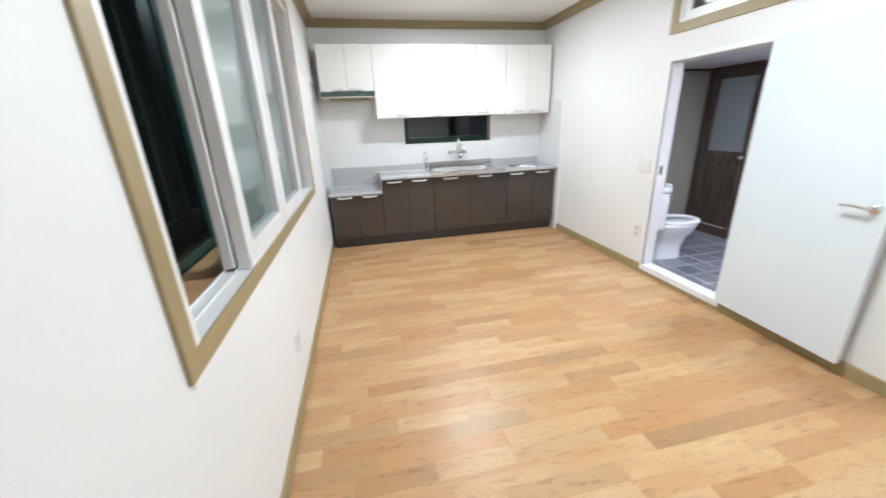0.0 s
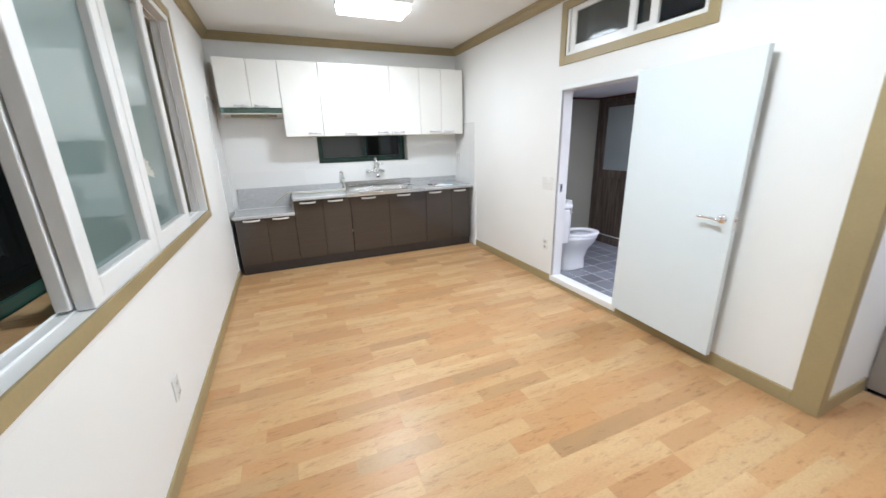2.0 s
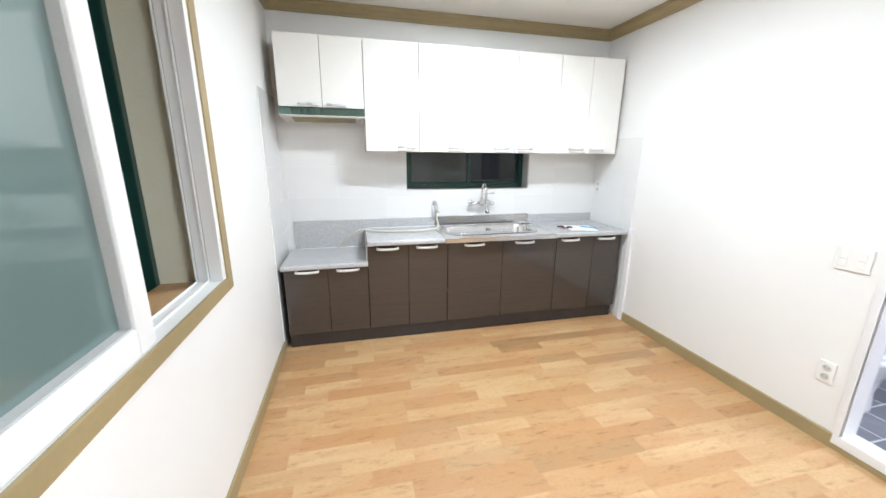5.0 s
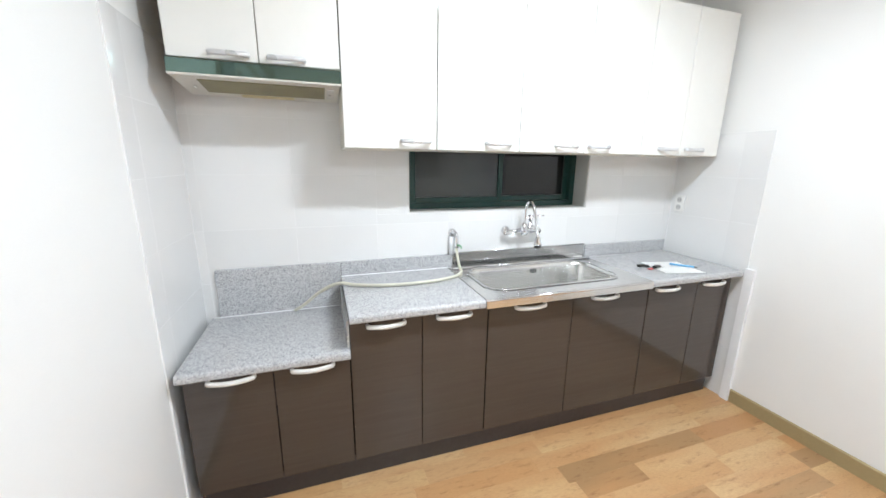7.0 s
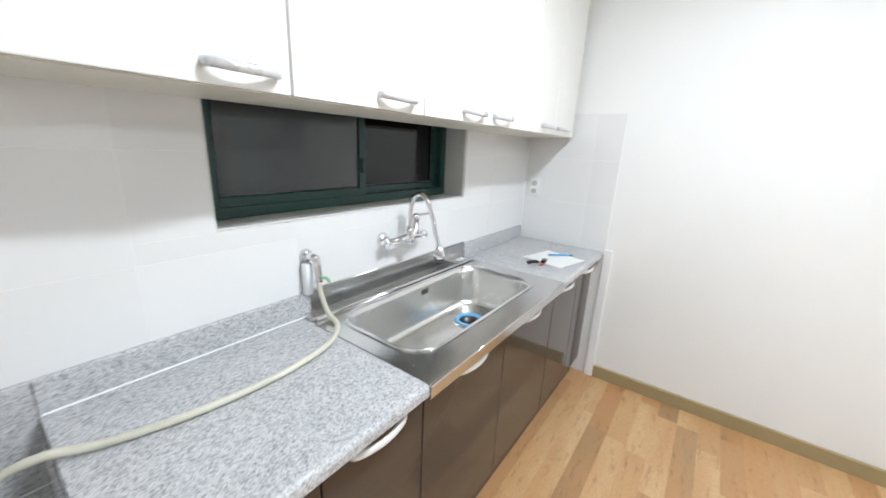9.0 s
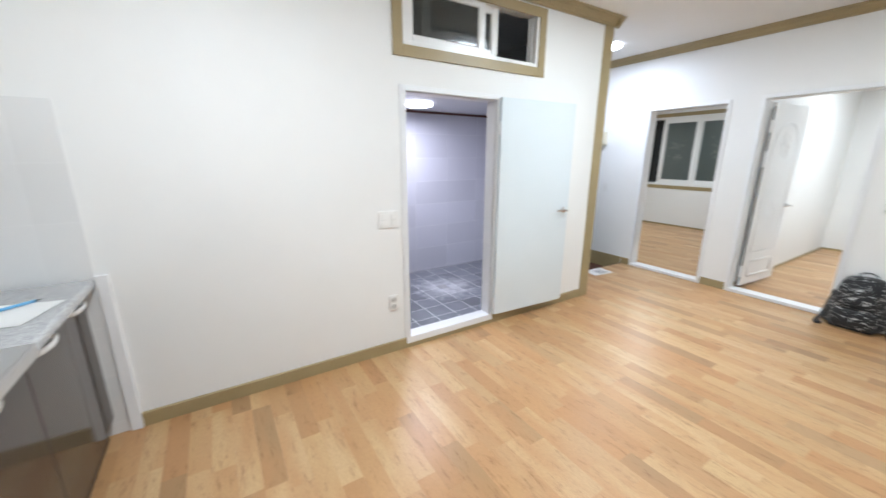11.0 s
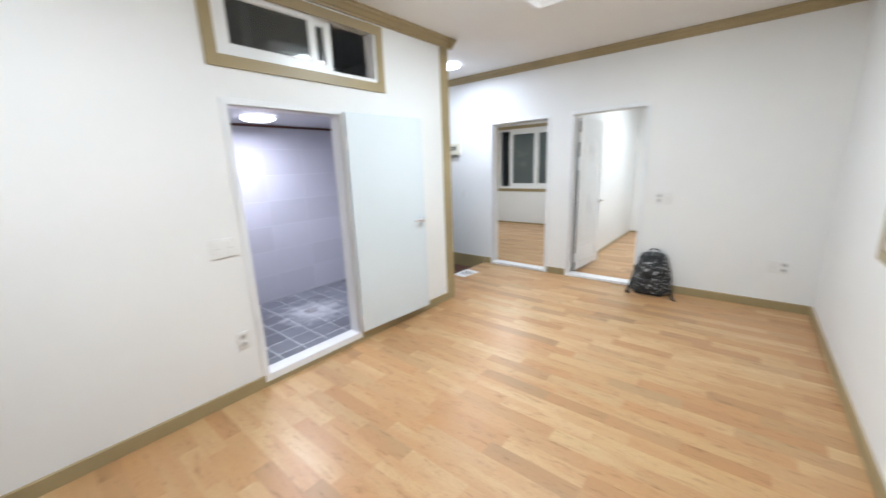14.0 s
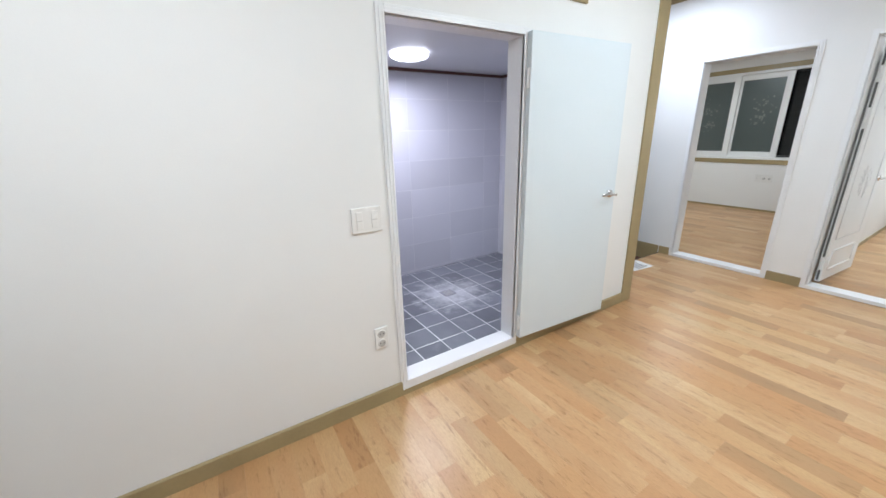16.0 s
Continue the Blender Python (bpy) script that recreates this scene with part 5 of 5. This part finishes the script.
# ---- bathroom ----
wc = thing("toilet", 3.20, 2.92, 0.02, 0, "white porcelain toilet with open seat in the bathroom", "toilet")
TX, TZ = 3.43, 0.016
WC = pose(3.20, 2.92, 0, 0, 0, 90) @ Matrix.Diagonal((1.0, 0.86, 1.0, 1.0)) @ pose(-TX, -3.15, 0)


def wc_part(name, bm, material, label=""):
    bm.transform(WC)
    return part(name, bm, material, wc, label, True)


def wc_loft(rows, cap=True):
    bm = bmesh.new()
    return skin(bm, [oval(bm, TX, y, TZ + z, rx, ry, f, 28, p) for z, y, rx, ry, f, p in rows], True, cap)


wc_part("pedestal", wc_loft([(0.0, 3.18, 0.108, 0.20, 0.0, 2.8), (0.02, 3.18, 0.104, 0.195, 0.0, 2.8), (0.12, 3.17, 0.094, 0.185, 0.02, 2.6), (0.22, 3.14, 0.105, 0.21, 0.05, 2.4), (0.30, 3.12, 0.15, 0.262, 0.08, 2.3), (0.36, 3.13, 0.178, 0.288, 0.10, 2.2), (0.39, 3.13, 0.182, 0.292, 0.10, 2.2)]), PORCELAIN, "")
bm = bmesh.new()
loops = [oval(bm, TX, 3.09, TZ + z, rx, ry, 0.10, 28, 2.2) for z, rx, ry in ((0.392, 0.186, 0.262), (0.412, 0.190, 0.266), (0.420, 0.180, 0.256), (0.420, 0.118, 0.185), (0.412, 0.110, 0.178), (0.392, 0.112, 0.180), (0.392, 0.186, 0.262))]
skin(bm, loops, True, False)
wc_part("seat", bm, PORCELAIN, "white plastic seat ring")
bm = bmesh.new()
skin(bm, [oval(bm, TX, 3.09, TZ + z, rx, ry, 0.10, 28, 2.2) for z, rx, ry in ((0.405, 0.112, 0.18), (0.394, 0.10, 0.165), (0.3925, 0.05, 0.09))])
# Shade of the bowl's depth is put into a darker porcelain colour.
wc_part("bowl_inside", bm, paint("shaded_porcelain", (0.55, 0.56, 0.58), 0.1, 0.03, 0.0), "")
wc_part("tank", box(TX - 0.20, TX + 0.20, 3.435, 3.61, TZ + 0.36, TZ + 0.74, 0.03, None, 4), PORCELAIN, "")
wc_part("tank_lid", box(TX - 0.21, TX + 0.21, 3.425, 3.612, TZ + 0.742, TZ + 0.785, 0.014, None, 3), PORCELAIN, "")
wc_part("seat_cover", box(TX - 0.175, TX + 0.175, 3.396, 3.422, TZ + 0.42, TZ + 0.82, 0.016, None, 3), PORCELAIN, "raised white seat cover")
wc_part("flush_lever", rod((TX - 0.19, 3.435, TZ + 0.70), (TX - 0.19, 3.418, TZ + 0.70), 0.014), CHROME, "")
drain = thing("floor_drain", 3.66, 1.755, 0.02, 0, "square steel drain in the bathroom floor", "drain")
part("drain_frame", box(3.60, 3.72, 1.695, 1.815, 0.012, 0.0225, 0.002), STEEL, drain)
# Slot shade is painted as grey bars on the solid drain.
bm = bmesh.new()
for k in range(5):
    box(3.615 + 0.02 * k, 3.625 + 0.02 * k, 1.71, 1.80, 0.0225, 0.0230, 0, bm)
part("drain_slots", bm, GREY_TRIM_SHADE, drain)

# ---- pieces of floors and walls ----


def piece(name, me, parent, x, y, z):
    ob = new(name, me)
    ob.parent = parent
    ob.location = (x, y, z)
    return ob


def slab_mesh(name, sx, sy, sz, material, bevel=0.001):
    """A thin piece with a chamfered upper edge, its corner at the origin."""
    bm = bmesh.new()
    rings = []
    for z, inset in ((-sz, 0.0), (-bevel, 0.0), (0.0, bevel)):
        rings.append([bm.verts.new(p) for p in ((inset, inset, z), (sx - inset, inset, z), (sx - inset, sy - inset, z), (inset, sy - inset, z))])
    skin(bm, rings)
    return finish(name, bm, material)


def plank_rows(x0, x1, y0, y1, seed):
    """Rows of planks laid along x, as (x, y, length)."""
    r = random.Random(seed)
    y = y0
    while y < y1 - 0.004:
        w = min(PW, y1 - y)
        x = x0 - r.uniform(0.0, 0.5)
        while x < x1:
            n = r.choice((0.36, 0.42, 0.48, 0.54, 0.62))
            a, b = max(x, x0), min(x + n, x1)
            if b - a > 0.012:
                yield a, y, b - a, w
            x += n
        y += PW


PW, GAP = 0.100, 0.0001
meshes = {}
loose = bmesh.new()


def top_piece(bm, x, y, n, w, z0=-0.004):
    b = 0.0002
    rings = [[bm.verts.new(p) for p in ((x + i, y + i, z), (x + n - i, y + i, z), (x + n - i, y + w - i, z), (x + i, y + w - i, z))] for z, i in ((z0, 0.0), (-b * 0.5, 0.0), (0.0, b))]
    for a, c in zip(rings, rings[1:]):
        for i in range(4):
            j = (i + 1) % 4
            bm.faces.new((a[i], a[j], c[j], c[i]))
    bm.faces.new(rings[-1])


for x, y, n, w in plank_rows(XL, ENTRY_X, YB, YK, 11):
    if y > 0.5 and x + n > XR:
        n = XR - x
        if n < 0.012:
            continue
    if 0.95 < y < 4.40 and n > 0.03:
        key = (round(n, 4), round(w, 4))
        if key not in meshes:
            meshes[key] = slab_mesh("plank", key[0] - GAP, key[1] - GAP, 0.004, PLANK, 0.0002)
        ob = piece("plank", meshes[key], floor, x, y, 0.0)
    else:
        top_piece(loose, x, y, n - GAP, w - GAP)
ob = part("planks", loose, PLANK_JOINED, floor, "beech planks along the edges of the floor", False, "stuff")
loose = bmesh.new()
for x, y, n, w in plank_rows(XL, 5.63, YF, YB - 0.12, 12):
    top_piece(loose, x, y, n - GAP, w - GAP)
part("planks", loose, PLANK_JOINED, floor_bedrooms, "beech planks of the bedrooms", False, "stuff")

TS = 0.206
cut = {}
for i in range(9):
    for j in range(18):
        x, y = XR + 0.10 + i * TS - 0.185, BATH_S + j * TS - 0.246
        a, b = max(x, XR + 0.10), min(x + TS, BATH_E)
        c, d = max(y, BATH_S), min(y + TS, BATH_N)
        if b - a < 0.02 or d - c < 0.02:
            continue
        key = (round(b - a, 3), round(d - c, 3))
        if key not in cut:
            cut[key] = slab_mesh("tile", key[0] - 0.008, key[1] - 0.008, 0.007, SLATE_TILE, 0.0015)
        piece("tile", cut[key], floor_bath, a + 0.004, c + 0.004, 0.020)
cut = {}
for i in range(6):
    for j in range(6):
        x, y = ENTRY_X + 0.012 + i * 0.3, YB + j * 0.3
        b, d = min(x + 0.3, ENTRY_E), min(y + 0.3, 0.535)
        key = (round(b - x, 3), round(d - y, 3))
        if key[0] > 0.02 and key[1] > 0.02:
            if key not in cut:
                cut[key] = slab_mesh("tile", key[0] - 0.004, key[1] - 0.004, 0.006, ENTRY_TILE, 0.001)
            piece("tile", cut[key], floor_entry, x + 0.002, y + 0.002, ENTRY_Z)


def wall_tiles(name, label, axis, c, face, u0, u1, z0, z1, tw, th, zs, us, material, gap, holes=(), thick=0.006):
    """A tiled skin on a wall: bedding, and each tile a piece of its own."""
    base = wall(name, axis, *sorted((c + face * 0.0005, c + face * (thick - 0.0007))), u0, u1, z0, z1, holes, label, WALL_GROUT)
    store = {}
    nu, nz = int((u1 - us) / tw) + 3, int((z1 - zs) / th) + 3
    for i in range(-2, nu):
        for j in range(-2, nz):
            spans = [(max(us + i * tw, u0), min(us + (i + 1) * tw, u1), max(zs + j * th, z0), min(zs + (j + 1) * th, z1))]
            for h in holes:
                keep = []
                for a, b, e, f in spans:
                    if b <= h[0] or a >= h[1] or f <= h[2] or e >= h[3]:
                        keep.append((a, b, e, f))
                        continue
                    if e < h[2]:
                        keep.append((a, b, e, h[2]))
                    if f > h[3]:
                        keep.append((a, b, h[3], f))
                    if a < h[0]:
                        keep.append((a, h[0], max(e, h[2]), min(f, h[3])))
                    if b > h[1]:
                        keep.append((h[1], b, max(e, h[2]), min(f, h[3])))
                spans = keep
            for a, b, e, f in spans:
                if b - a < 0.012 or f - e < 0.012:
                    continue
                key = (round(b - a, 3), round(f - e, 3))
                if key not in store:
                    bm = bmesh.new()
                    rings = []
                    for d, k in ((0.0, 0.0), (thick - 0.0005, 0.0), (thick, 0.0006)):
                        pts = ((gap + k, gap + k), (key[0] - gap - k, gap + k), (key[0] - gap - k, key[1] - gap - k), (gap + k, key[1] - gap - k))
                        rings.append([bm.verts.new((face * d, u, z) if axis == "x" else (u, face * d, z)) for u, z in pts])
                    skin(bm, rings)
                    store[key] = finish("tile", bm, material)
                piece("tile", store[key], base, *((c, a, e) if axis == "x" else (a, c, e)))
    return base


wall_tiles("wall_tiles_north", "white glazed kitchen tiles behind the worktop", "y", YK, -1, XL, XR, 0.0, 1.86, 0.42, 0.27, 0.07, -0.30, KITCHEN_TILE, 0.0004, [(0.72, 1.935, 1.205, 1.86)])
wall_tiles("wall_tiles_west", "white glazed kitchen tiles on the side wall", "x", XL, 1, 4.40, YK - 0.006, 0.0, 1.96, 0.42, 0.27, 0.07, 4.51, KITCHEN_TILE, 0.0004)
wall_tiles("wall_tiles_east", "white glazed kitchen tiles beside the cabinets", "x", XR, -1, 4.352, YK - 0.006, 0.0, 1.69, 0.42, 0.27, 0.07, 4.51, KITCHEN_TILE, 0.0004)
wall_tiles("wall_tiles_bath_east", "lilac-white glazed bathroom tiles", "x", BATH_E + 0.01, -1, BATH_S, BATH_N, 0.016, BATH_Z, 0.45, 0.277, 0.042, 0.395, BATH_TILE, 0.0009, [(3.085, 3.79, 0.016, 1.93)], 0.01)
wall_tiles("wall_tiles_bath_south", "lilac-white glazed bathroom tiles", "y", BATH_S - 0.01, 1, XR + 0.10, BATH_E, 0.016, BATH_Z, 0.45, 0.277, 0.042, 2.9, BATH_TILE, 0.0009, [], 0.01)
